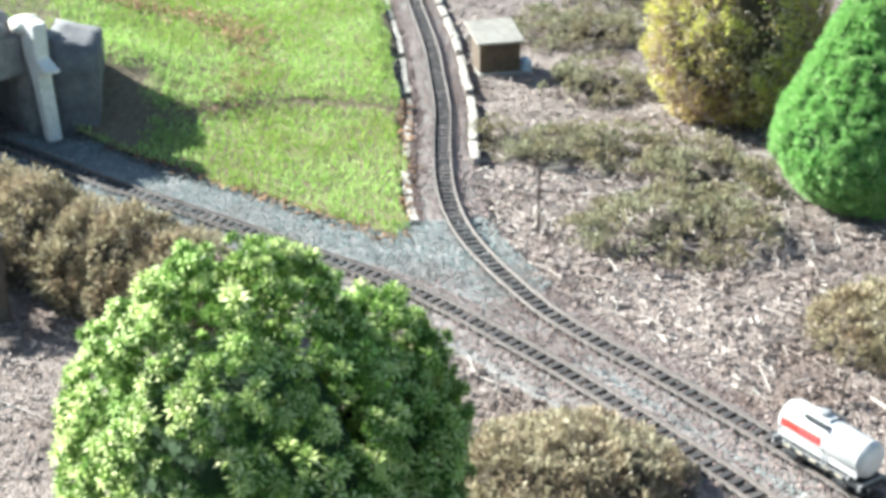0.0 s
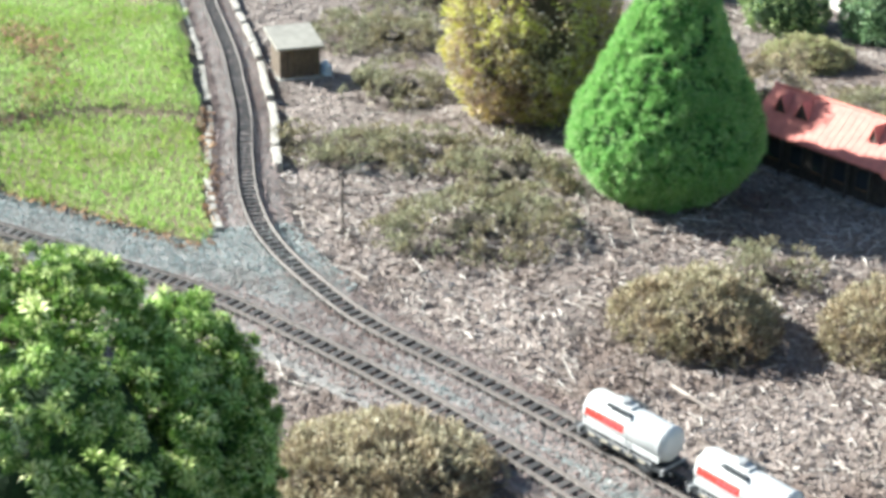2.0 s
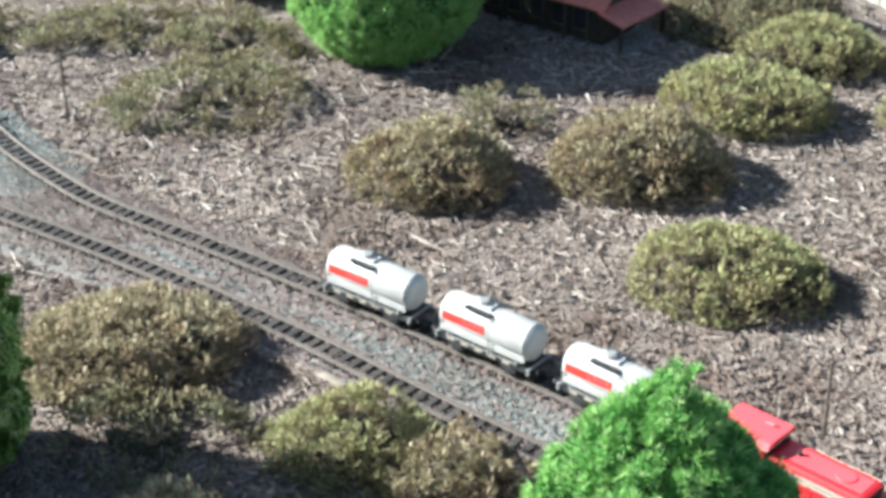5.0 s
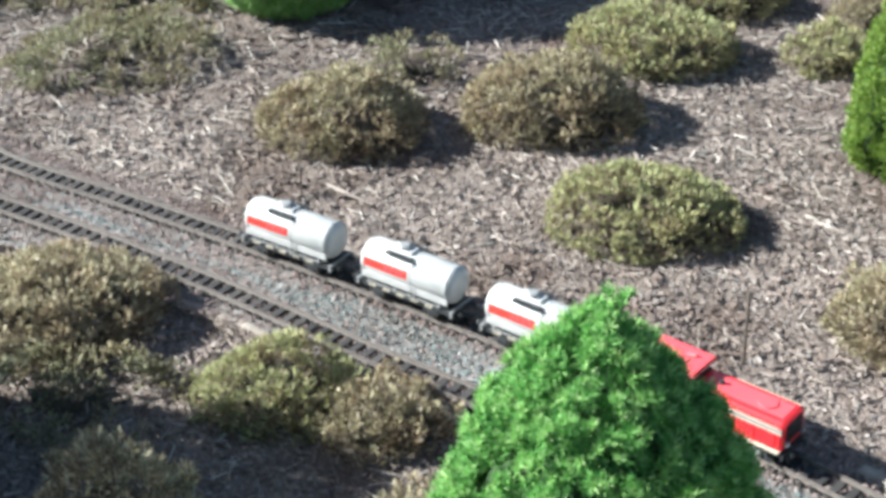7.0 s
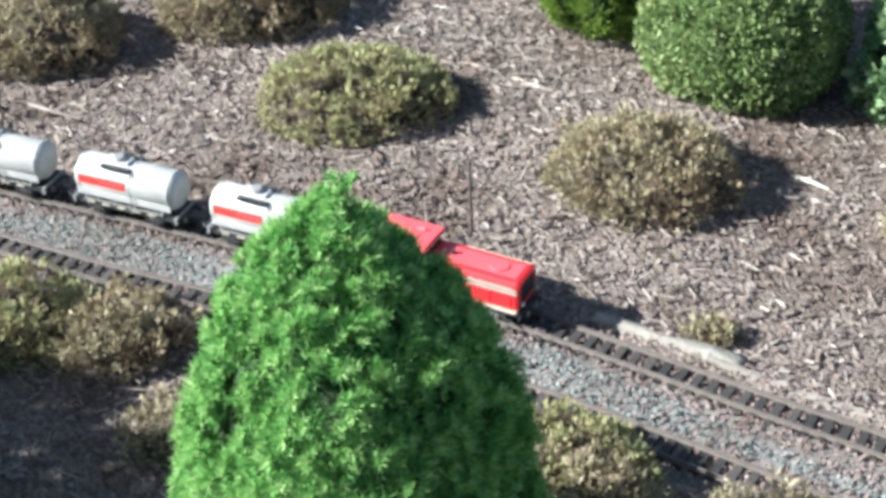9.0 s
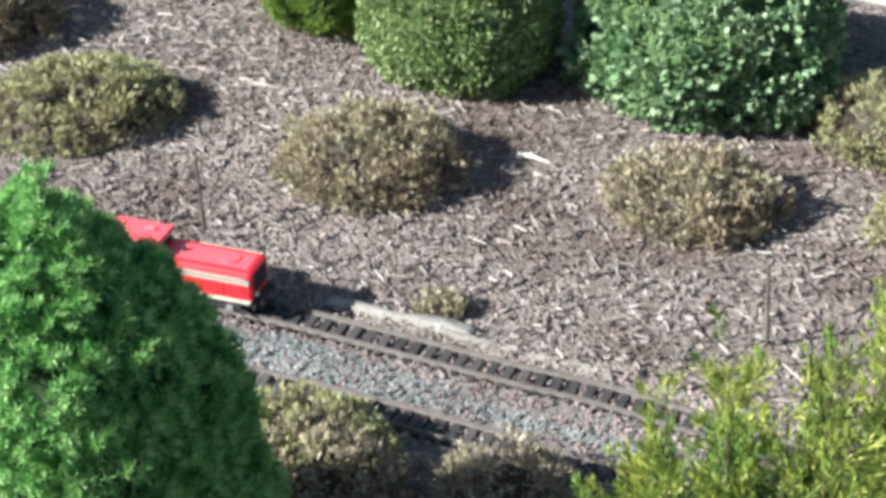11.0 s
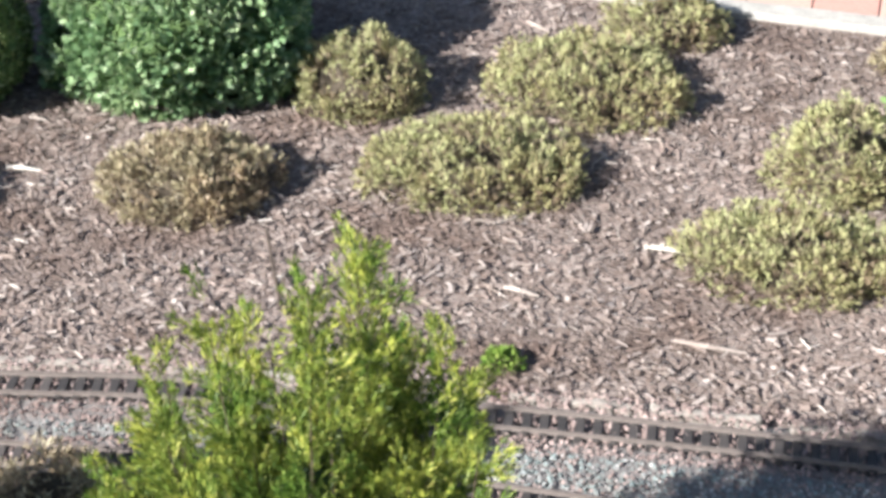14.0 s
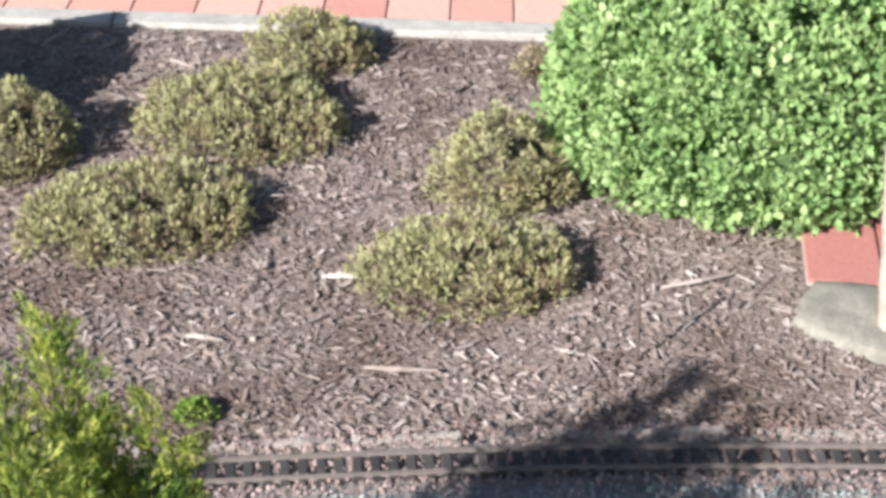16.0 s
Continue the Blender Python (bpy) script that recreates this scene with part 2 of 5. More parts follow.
YEW_TIP = leafy("yew_new_shoots", [(0.0, (0.38, 0.49, 0.14)), (0.5, (0.57, 0.64, 0.23)), (1.0, (0.76, 0.77, 0.4))], 0.6, (0.62, 0.82, 0.56), 7.0)
BRONZE = leafy("bronze_conifer", [(0.0, (0.17, 0.133, 0.0792)), (0.4, (0.405, 0.326, 0.172)), (0.7, (0.617, 0.531, 0.37)), (1.0, (0.798, 0.76, 0.66))], 0.6, (0.72, 0.6, 0.66), 5.0)
BRONZE_TIP = leafy("yellow_conifer_tips", [(0.0, (0.466, 0.475, 0.099)), (0.6, (0.64, 0.648, 0.143)), (1.0, (0.757, 0.756, 0.33))], 0.6, (0.85, 0.66, 0.95), 4.0)
BOX = leafy("box_leaves", [(0.0, (0.11, 0.17, 0.06)), (0.4, (0.22, 0.31, 0.12)), (0.8, (0.34, 0.42, 0.18)), (1.0, (0.5, 0.52, 0.28))], 0.45, (0.85, 0.88, 0.82), 8.0)
LIGHT_BOX = leafy("light_box_leaves", [(0.0, (0.18, 0.29, 0.105)), (0.4, (0.27, 0.4, 0.15)), (0.8, (0.355, 0.48, 0.2)), (1.0, (0.42, 0.53, 0.26))], 0.85, (0.84, 0.92, 0.86), 8.0)
LAUREL = leafy("dark_laurel", [(0.0, (0.112, 0.188, 0.0938)), (0.5, (0.244, 0.356, 0.181)), (0.9, (0.388, 0.5, 0.275)), (1.0, (0.575, 0.663, 0.45))], 0.42, (0.78, 0.88, 0.82), 8.0)
# The strong dark drift stands in for shaded gaps between the plumes.
CYPRESS = leafy("yellow_cypress", [(0.0, (0.0616, 0.1, 0.0225)), (0.4, (0.194, 0.248, 0.0405)), (0.8, (0.378, 0.409, 0.0675)), (1.0, (0.528, 0.505, 0.144))], 0.5, (0.36, 0.56, 0.5), 13.0)
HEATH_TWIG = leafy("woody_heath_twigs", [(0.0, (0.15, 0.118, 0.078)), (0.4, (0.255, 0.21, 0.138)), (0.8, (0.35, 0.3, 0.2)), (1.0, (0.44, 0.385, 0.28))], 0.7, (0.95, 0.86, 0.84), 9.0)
THUJA = leafy("green_thuja", [(0.0, (0.09, 0.17, 0.03)), (0.5, (0.2, 0.31, 0.06)), (1.0, (0.38, 0.47, 0.13))], 0.5, (0.8, 0.82, 0.68), 8.0)

# ---- mesh helpers ----


def mesh_of(name, verts, faces, mat, smooth=False):
    me = bpy.data.meshes.new(name)
    verts = np.asarray(verts, np.float32)
    faces = np.asarray(faces, np.int32)
    n, k = faces.shape
    me.vertices.add(len(verts))
    me.vertices.foreach_set("co", verts.ravel())
    me.loops.add(n * k)
    me.loops.foreach_set("vertex_index", faces.ravel())
    me.polygons.add(n)
    me.polygons.foreach_set("loop_start", np.arange(0, n * k, k, dtype=np.int32))
    me.polygons.foreach_set("loop_total", np.full(n, k, np.int32))
    me.polygons.foreach_set("use_smooth", np.full(n, smooth))
    me.update(calc_edges=True)
    me.materials.append(mat)
    return me


def part(name, bm, mat, parent=None, label="", smooth=False):
    me = bpy.data.meshes.new(name)
    bm.to_mesh(me)
    bm.free()
    for p in me.polygons:
        p.use_smooth = smooth
    me.materials.append(mat)
    ob = new(name, me)
    ob.parent = parent
    return tagged(ob, label)


def part_mesh(name, me, parent=None, label=""):
    ob = new(name, me)
    ob.parent = parent
    return tagged(ob, label)


def empty(name, m, label, category, group="", kind=""):
    ob = new(name)
    ob.empty_display_size = 0.05
    ob.matrix_world = m
    return tagged(ob, label, category, group, kind)


def block(lo, hi, bevel=0.0, bm=None):
    bm = bm or bmesh.new()
    lo, hi = Vector(lo), Vector(hi)
    made = bmesh.ops.create_cube(bm, size=1.0, matrix=Matrix.Translation((lo + hi) / 2) @ Matrix.Diagonal((*(hi - lo), 1)))
    if bevel:
        edges = {e for v in made["verts"] for e in v.link_edges}
        bmesh.ops.bevel(bm, geom=list(edges), offset=bevel, segments=2, affect="EDGES", profile=0.6)
    return bm


def rod(a, b, r1, r2=None, sides=8, bm=None):
    bm = bm or bmesh.new()
    a, b = Vector(a), Vector(b)
    d = b - a
    m = Matrix.Translation((a + b) / 2) @ d.to_track_quat("Z", "Y").to_matrix().to_4x4()
    bmesh.ops.create_cone(bm, cap_ends=True, segments=sides, radius1=r1, radius2=r1 if r2 is None else r2, depth=d.length, matrix=m)
    return bm


def scattered(name, proto_v, proto_f, turn, place, mat):
    """One mesh of many copies of a small form: turn (n, 3, 3) and place (n, 3)."""
    v = np.asarray(proto_v, np.float32)
    f = np.asarray(proto_f, np.int32)
    n = len(place)
    verts = np.einsum("nij,kj->nki", turn, v) + place[:, None, :]
    faces = f[None] + (np.arange(n, dtype=np.int32) * len(v))[:, None, None]
    return mesh_of(name, verts.reshape(-1, 3), faces.reshape(-1, f.shape[1]), mat)


def unit(a):
    return a / np.maximum(np.linalg.norm(a, axis=-1, keepdims=True), 1e-9)


def frames_of(up, rng, size, wide=1.0, thick=1.0):
    """Turns whose z axis is up, spun at random, scaled by size."""
    a = unit(rng.normal(size=up.shape))
    x = unit(np.cross(a, up))
    y = np.cross(up, x)
    s = np.asarray(size).reshape(-1, 1)
    return np.stack([x * s * wide, y * s * thick, up * s], axis=2)


class Lumps:
    """A smooth uneven field of the direction, about -1 to 1."""

    def __init__(self, rng, count=14, low=2.0, high=7.0):
        self.k = rng.normal(size=(count, 3)) * rng.uniform(low, high, (count, 1)) * 0.6
        self.p = rng.uniform(0, 6.28, count)

    def __call__(self, d):
        return np.sin(d @ self.k.T + self.p).sum(-1) / math.sqrt(len(self.p))


# a pointed leaf, folded along its middle: root, two sides, tip
LEAF_V = [(0, 0, 0), (-0.28, 0.06, 0.5), (0.28, 0.06, 0.5), (0, -0.04, 1.0)]
LEAF_F = [(0, 2, 1), (1, 2, 3)]
# a blunt, rounded leaf
# a sprig: a thin stem leaf with two side leaves
BLUNT_V = [(0, 0, 0), (-0.3, 0.05, 0.45), (0.3, 0.05, 0.45), (-0.24, -0.02, 0.85), (0.24, -0.02, 0.85), (0, -0.1, 1.0)]
BLUNT_F = [(0, 2, 1), (1, 2, 4), (1, 4, 3), (3, 4, 5)]
SPRIG_V = [(0, 0, 0), (-0.1, 0, 0.5), (0.1, 0, 0.5), (0, 0, 1.0), (0, 0, 0.25), (0.34, 0.12, 0.5), (0.42, -0.02, 0.68), (0, 0, 0.4), (-0.34, -0.12, 0.6), (-0.4, 0.04, 0.8)]
SPRIG_F = [(0, 2, 1), (1, 2, 3), (4, 5, 6), (7, 9, 8)]
# a rosette: two rings of soft needles that arch out from the end of a shoot
ROSETTE_V, ROSETTE_F = [], []
for _k in range(13):
    _a, _r, _z = (_k * 0.785, 1.0, 0.0) if _k < 8 else (0.4 + _k * 1.257, 0.62, 0.3)
    _c, _s = math.cos(_a), math.sin(_a)
    _n = len(ROSETTE_V)
    ROSETTE_V += [(0.06 * _c, 0.06 * _s, _z * 0.4), (0.55 * _r * _c - 0.14 * _s, 0.55 * _r * _s + 0.14 * _c, 0.3 + _z), (0.55 * _r * _c + 0.14 * _s, 0.55 * _r * _s - 0.14 * _c, 0.3 + _z), (_r * _c, _r * _s, 0.18 + _z * 1.6)]
    ROSETTE_F += [(_n, _n + 2, _n + 1), (_n + 1, _n + 2, _n + 3)]
# a tuft: a star of five needles
TUFT_V, TUFT_F = [], []
for _k in range(6):
    _a = _k * 1.047
    _c, _s = math.cos(_a), math.sin(_a)
    _n = len(TUFT_V)
    TUFT_V += [(-_s * 0.1, _c * 0.1, 0), (_s * 0.1, -_c * 0.1, 0), (_c * 0.62, _s * 0.62, 0.62 + 0.2 * (_k % 2))]
    TUFT_F += [(_n, _n + 1, _n + 2)]
_n = len(TUFT_V)
TUFT_V += [(-0.1, 0, 0), (0.1, 0, 0), (0, 0, 1.0)]
TUFT_F += [(_n, _n + 1, _n + 2)]


def shell(rng, count, rx, ry, h, profile, lump, amount):
    """Points and outward directions on a plant's outer surface. profile: radius (0 to 1) at heights 0 to 1."""
    prof = np.asarray(profile, float)
    hs = np.linspace(0, 1, len(prof))
    fine = np.linspace(0, 1, 200)
    r = np.interp(fine, hs, prof)
    slope = np.gradient(r, fine)
    weight = r * np.sqrt(1 + (slope * (rx + ry) / 2 / h) ** 2) + 0.01
    u = np.interp(rng.uniform(0, 1, count), np.cumsum(weight) / weight.sum(), fine)
    a = rng.uniform(0, 2 * math.pi, count)
    rad = np.interp(u, hs, prof)
    sl = np.interp(u, fine, slope)
    c, s = np.cos(a), np.sin(a)
    d = unit(np.stack([c / rx, s / ry, -sl / h], -1))
    p = np.stack([rx * rad * c, ry * rad * s, h * u], -1)
    q = np.stack([p[:, 0] / rx, p[:, 1] / ry, p[:, 2] / h], -1)
    p = p + d * (lump(q) * amount)[:, None]
    return p, d


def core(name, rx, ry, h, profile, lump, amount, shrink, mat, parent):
    """A filler sheet a little smaller than a plant's outer surface; its dark colour stands in for shade between the
    leaves.
    """
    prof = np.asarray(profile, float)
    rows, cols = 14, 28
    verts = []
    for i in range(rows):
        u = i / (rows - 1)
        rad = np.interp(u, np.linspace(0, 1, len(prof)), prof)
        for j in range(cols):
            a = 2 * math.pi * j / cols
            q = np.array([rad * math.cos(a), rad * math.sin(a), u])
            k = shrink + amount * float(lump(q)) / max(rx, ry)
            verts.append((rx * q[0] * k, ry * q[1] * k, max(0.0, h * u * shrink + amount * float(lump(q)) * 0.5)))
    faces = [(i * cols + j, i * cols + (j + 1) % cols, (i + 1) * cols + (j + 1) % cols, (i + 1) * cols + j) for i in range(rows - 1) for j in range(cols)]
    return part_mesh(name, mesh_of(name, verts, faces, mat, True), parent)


DOME = [0.84, 0.95, 1.0, 1.0, 0.97, 0.91, 0.82, 0.7, 0.52, 0.3, 0.04]
EGG = [0.5, 0.78, 0.92, 1.0, 1.0, 0.97, 0.9, 0.79, 0.63, 0.42, 0.08]
BALL = [0.66, 0.85, 0.96, 1.0, 1.0, 0.97, 0.91, 0.81, 0.66, 0.44, 0.06]
SPIRE = [0.8, 1.0, 1.0, 0.96, 0.9, 0.82, 0.72, 0.6, 0.46, 0.28, 0.05]


def clumps(rng, p, d, per, spread, bulge):
    """Turns a few points of the surface into rounded little clumps of leaves: places, ways out, and how near the tip each leaf sits."""
    n = len(p)
    x = unit(np.cross(d, unit(rng.normal(size=d.shape))))
    y = np.cross(d, x)
    a = rng.uniform(0, 2 * math.pi, (n, per))
    q = np.sqrt(rng.uniform(0, 1, (n, per)))
    wide = spread * rng.uniform(0.65, 1.35, (n, 1))
    u, v = wide * q * np.cos(a), wide * q * np.sin(a)
    lift = bulge * rng.uniform(0.5, 1.5, (n, 1)) * np.sqrt(np.maximum(0, 1 - q * q))
    out = p[:, None] + x[:, None] * u[..., None] + y[:, None] * v[..., None] + d[:, None] * lift[..., None]
    way = unit(d[:, None] * 1.0 + (x[:, None] * u[..., None] + y[:, None] * v[..., None]) / spread * 0.8)
    return out.reshape(-1, 3), way.reshape(-1, 3), (1 - q).ravel()


def plant(name, label, category, x, y, rx, ry, h, mat, seed, profile=DOME, turn=0.0, count=6000, size=0.02, form="sprig", up=0.35, loose=0.5,
          lumps=0.02, base=0.0, stems=STEMS, group="", trunk=0.0, shrink=0.86, lump_low=2.0, lump_high=7.0, per=18, spread=0.022, bulge=0.014, tips=None, tip_share=0.3, depth=None, lean=(0.0, 0.0), rosettes=None, rosette_size=0.021):
    """A shrub or small tree: an uneven crown of clumped single leaves round a dark filler core, on stems or a trunk."""
    rng = np.random.default_rng(seed)
    lump = Lumps(rng, low=lump_low, high=lump_high)
    root = empty(name, pose(x, y, base, 0, 0, turn), label, category, group)
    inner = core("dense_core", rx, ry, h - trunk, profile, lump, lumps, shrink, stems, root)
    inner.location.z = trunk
    for v in inner.data.vertices:
        v.co.x, v.co.y = v.co.x + lean[0] * (v.co.z / h) ** 2, v.co.y + lean[1] * (v.co.z / h) ** 2
    p, d = shell(rng, max(20, count // per), rx, ry, h - trunk, profile, lump, lumps)
    p[:, 2] += trunk
    p = p - d * rng.uniform(0, 1, (len(p), 1)) ** 2 * (depth or size * 0.8)
    ends = (p, d)
    p, d, near_tip = clumps(rng, p, d, per, spread, bulge)
    p[:, 2] = np.maximum(p[:, 2], 0.003)
    p[:, :2] += np.outer((p[:, 2] / h) ** 2, lean)
    n = len(p)
    way = unit(d + np.array([0, 0, up]) + rng.normal(size=d.shape) * loose)
    s = size * rng.uniform(0.6, 1.3, n)
    forms = {"sprig": (SPRIG_V, SPRIG_F), "leaf": (LEAF_V, LEAF_F), "tuft": (TUFT_V, TUFT_F), "blunt": (BLUNT_V, BLUNT_F)}
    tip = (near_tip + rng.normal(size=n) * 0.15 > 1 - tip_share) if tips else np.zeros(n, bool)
    part_mesh("foliage", scattered("foliage", *forms[form], frames_of(way[~tip], rng, s[~tip]), p[~tip], mat), root)
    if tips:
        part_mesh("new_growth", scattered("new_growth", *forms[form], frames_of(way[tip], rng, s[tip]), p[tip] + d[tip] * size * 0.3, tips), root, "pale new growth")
    if rosettes:
        face = unit(ends[1] * 0.7 + np.array([0, 0, 0.8]) + rng.normal(size=ends[1].shape) * 0.3)
        part_mesh("new_growth", scattered("new_growth", ROSETTE_V, ROSETTE_F, frames_of(face, rng, rosette_size * rng.uniform(0.6, 1.25, len(face))), ends[0] + ends[1] * bulge, rosettes), root, "pale rosettes of new needles")
    bm = bmesh.new()
    if trunk:
        rod((0, 0, -0.02), (0, 0, trunk + h * 0.3), max(rx, ry) * 0.13, max(rx, ry) * 0.08, 10, bm)
        for k in range(5):
            a = k * 1.26 + seed
            rod((0, 0, trunk * 0.7), (math.cos(a) * rx * 0.55, math.sin(a) * ry * 0.55, trunk + h * 0.22), max(rx, ry) * 0.05, max(rx, ry) * 0.02, 6, bm)
        part("trunk", bm, TRUNK, root)
    else:
        for k in range(14):
            a = rng.uniform(0, 6.28)
            r1, r2 = rng.uniform(0.1, 0.5), rng.uniform(0.75, 0.95)
            rod((rx * r1 * math.cos(a), ry * r1 * math.sin(a), -0.01), (rx * r2 * math.cos(a), ry * r2 * math.sin(a), h * rng.uniform(0.15, 0.45)), 0.003, 0.0015, 5, bm)
        tagged(part("branchwork", bm, TRUNK, root), kind="stuff")
    return root

# ---- the lie of the land ----
REAR_PTS = [(-7.2, 0.69), (-6.4, 0.7), (-5.63, 0.705), (-5.15, 0.71), (-4.8, 0.695), (-4.5, 0.68), (-4.2, 0.645), (-3.85, 0.62), (-3.55, 0.645), (-3.2, 0.75), (-3.02, 0.84), (-2.85, 0.945),
            (-2.65, 1.06), (-2.4, 1.2), (-2.14, 1.335), (-1.85, 1.475), (-1.55, 1.605), (-1.3, 1.69), (-1.06, 1.765), (-0.9, 1.82), (-0.6, 1.89), (-0.38, 1.945), (-0.15, 1.995),
            (0.07, 2.04), (0.27, 2.075), (0.5, 2.11), (0.65, 2.13), (1.0, 2.18), (1.5, 2.25)]
NEAR_PTS = [(-5.2, -1.35), (-4.6, -0.82), (-4.2, -0.44), (-4.02, -0.27), (-3.75, 0.02), (-3.51, 0.265), (-3.29, 0.48), (-3.0, 0.68), (-2.78, 0.815), (-2.5, 0.965), (-2.35, 1.04), (-2.1, 1.155),
            (-1.92, 1.245), (-1.7, 1.355), (-1.38, 1.485), (-1.15, 1.565), (-0.9, 1.64), (-0.5, 1.745), (0.0, 1.835), (0.5, 1.905), (1.0, 1.96), (1.5, 2.0)]


class Line:
    """A smooth line through points, walked by its length."""

    def __init__(self, pts):
        p = np.array(pts, float)
        ext = np.vstack([2 * p[0] - p[1], p, 2 * p[-1] - p[-2]])
        out = []
        for i in range(1, len(ext) - 2):
            a, b, c, d = ext[i - 1:i + 3]
            for u in np.linspace(0, 1, 12, endpoint=False):
                out.append(0.5 * (2 * b + (c - a) * u + (2 * a - 5 * b + 4 * c - d) * u * u + (3 * b - a - 3 * c + d) * u ** 3))
        out.append(p[-1])
        out = np.array(out)
        for _ in range(6):
            out[1:-1] = 0.25 * out[:-2] + 0.5 * out[1:-1] + 0.25 * out[2:]
        self.p = out
        self.s = np.r_[0, np.cumsum(np.linalg.norm(np.diff(out, axis=0), axis=1))]
        self.length = self.s[-1]

    def at(self, s):
        return np.stack([np.interp(s, self.s, self.p[:, 0]), np.interp(s, self.s, self.p[:, 1])], -1)

    def along(self, s):
        return unit(self.at(np.asarray(s) + 0.01) - self.at(np.asarray(s) - 0.01))

    def side(self, s):
        d = self.along(s)
        return np.stack([-d[..., 1], d[..., 0]], -1)

    def near_to(self, x, y):
        """Signed distance (positive to the line's left) and length along it of the nearest point."""
        q = self.p[::3]
        best = ((x[:, None] - q[None, :, 0]) ** 2 + (y[:, None] - q[None, :, 1]) ** 2).argmin(1) * 3
        s = self.s[best]
        a, n, d = self.at(s), self.side(s), self.along(s)
        off = np.stack([x, y], -1) - a
        return (off * n).sum(-1), s + (off * d).sum(-1)

    def length_at_x(self, x):
        return float(np.interp(x, self.p[:, 0], self.s))


REAR, NEAR = Line(REAR_PTS), Line(NEAR_PTS)
LAWN = np.array([(-4.3, -0.27), (-3.98, 0.06), (-3.74, 0.33), (-3.62, 0.455), (-3.68, 0.485), (-3.9, 0.5), (-4.2, 0.525), (-4.57, 0.555), (-5.4, 0.585), (-6.9, 0.6), (-6.9, -1.9), (-5.2, -1.9), (-4.75, -0.7)])
land_lump = Lumps(np.random.default_rng(5), 20, 1.0, 6.0)


def inside(poly, x, y):
    hit = np.zeros(len(x), bool)
    for (x1, y1), (x2, y2) in zip(poly, np.roll(poly, -1, 0)):
        cross = ((y1 > y) != (y2 > y)) & (x < (x2 - x1) * (y - y1) / (y2 - y1 + 1e-12) + x1)
        hit ^= cross
    return hit


def land(x, y):
    x, y = np.asarray(x, float), np.asarray(y, float)
    d = np.stack([x * 0.9, y * 0.9, 0 * x], -1)
    z = 0.008 * land_lump(d) * np.exp(-((x / 12) ** 2 + (y / 12) ** 2))
    hill = 0.2 * np.exp(-(((x + 5.35) / 0.6) ** 2 + ((y + 1.0) / 0.62) ** 2))
    bank = 0.035 / (1 + np.exp((x + 4.52 + 0.05 * np.sin(7 * y)) / 0.025)) * (y < 0.62) / (1 + np.exp((y - 0.56) / 0.02))
    spur = 0.07 * np.exp(-(((x + 4.8) / 0.22) ** 2 + ((y + 0.38) / 0.24) ** 2))
    return z + hill + bank + spur


def path_edge(x):
    return 3.53 + 0.092 * x


# ground: one sheet to the horizon
far_low = [-3000, -800, -200, -60, -20, -11]
far_high = [4, 6, 10, 20, 60, 200, 800, 3000]
gx = np.array(far_low + list(np.arange(-8, 2.51, 0.06)) + far_high)
gy = np.array(far_low[:-1] + [-6] + list(np.arange(-2.6, 5.01, 0.06)) + [7, 10, 20, 60, 200, 800, 3000])
GX, GY = np.meshgrid(gx, gy)
flat = np.stack([GX.ravel(), GY.ravel(), land(GX.ravel(), GY.ravel())], -1)
w = len(gx)
ii, jj = np.meshgrid(np.arange(len(gy) - 1), np.arange(w - 1), indexing="ij")
quads = np.stack([ii * w + jj, ii * w + jj + 1, (ii + 1) * w + jj + 1, (ii + 1) * w + jj], -1).reshape(-1, 4)
ground = part_mesh("ground", mesh_of("ground", flat, quads, SOIL, True))
tagged(ground, "grey-brown soil of the garden bed under bark mulch", "ground", kind="structure")


def ribbon(name, line, lo, hi, z, mat, s0=0.0, s1=None, step=0.04, cols=6, rough=0.0015, seed=3):
    rng = np.random.default_rng(seed)
    s = np.arange(s0, s1 or line.length, step)
    a, n = line.at(s), line.side(s)
    offs = np.linspace(lo, hi, cols)
    v = np.zeros((len(s), cols, 3))
    for k, o in enumerate(offs):
        edge = k in (0, cols - 1)
        v[:, k, :2] = a + n * (o + (rng.normal(size=len(s)) * 0.008 if edge else 0))[:, None] if edge else a + n * o
        v[:, k, 2] = (-0.012 if edge else z) + rng.normal(size=len(s)) * rough * (0 if edge else 1)
    i, j = np.meshgrid(np.arange(len(s) - 1), np.arange(cols - 1), indexing="ij")
    f = np.stack([i * cols + j, (i + 1) * cols + j, (i + 1) * cols + j + 1, i * cols + j + 1], -1).reshape(-1, 4)
    return part_mesh(name, mesh_of(name, v.reshape(-1, 3), f[:, ::-1], mat, True))


tagged(ribbon("ballast_bed", NEAR, -0.095, 0.22, 0.0165, GRAVEL_BED, s0=0.3), "grey gravel ballast bed under the garden railway", "ballast", kind="structure")
tagged(ribbon("ballast_bed", REAR, -0.22, 0.105, 0.0145, GRAVEL_BED, s0=REAR.length_at_x(-3.7), seed=4), "pinkish gravel ballast bed under the curved track", "ballast", kind="structure")
tagged(ribbon("ballast_bed", REAR, -0.085, 0.105, 0.0148, GRAVEL_BED, s0=0.0, s1=REAR.length_at_x(-3.66), seed=6), "pinkish gravel ballast bed beside the lawn", "ballast", kind="structure")

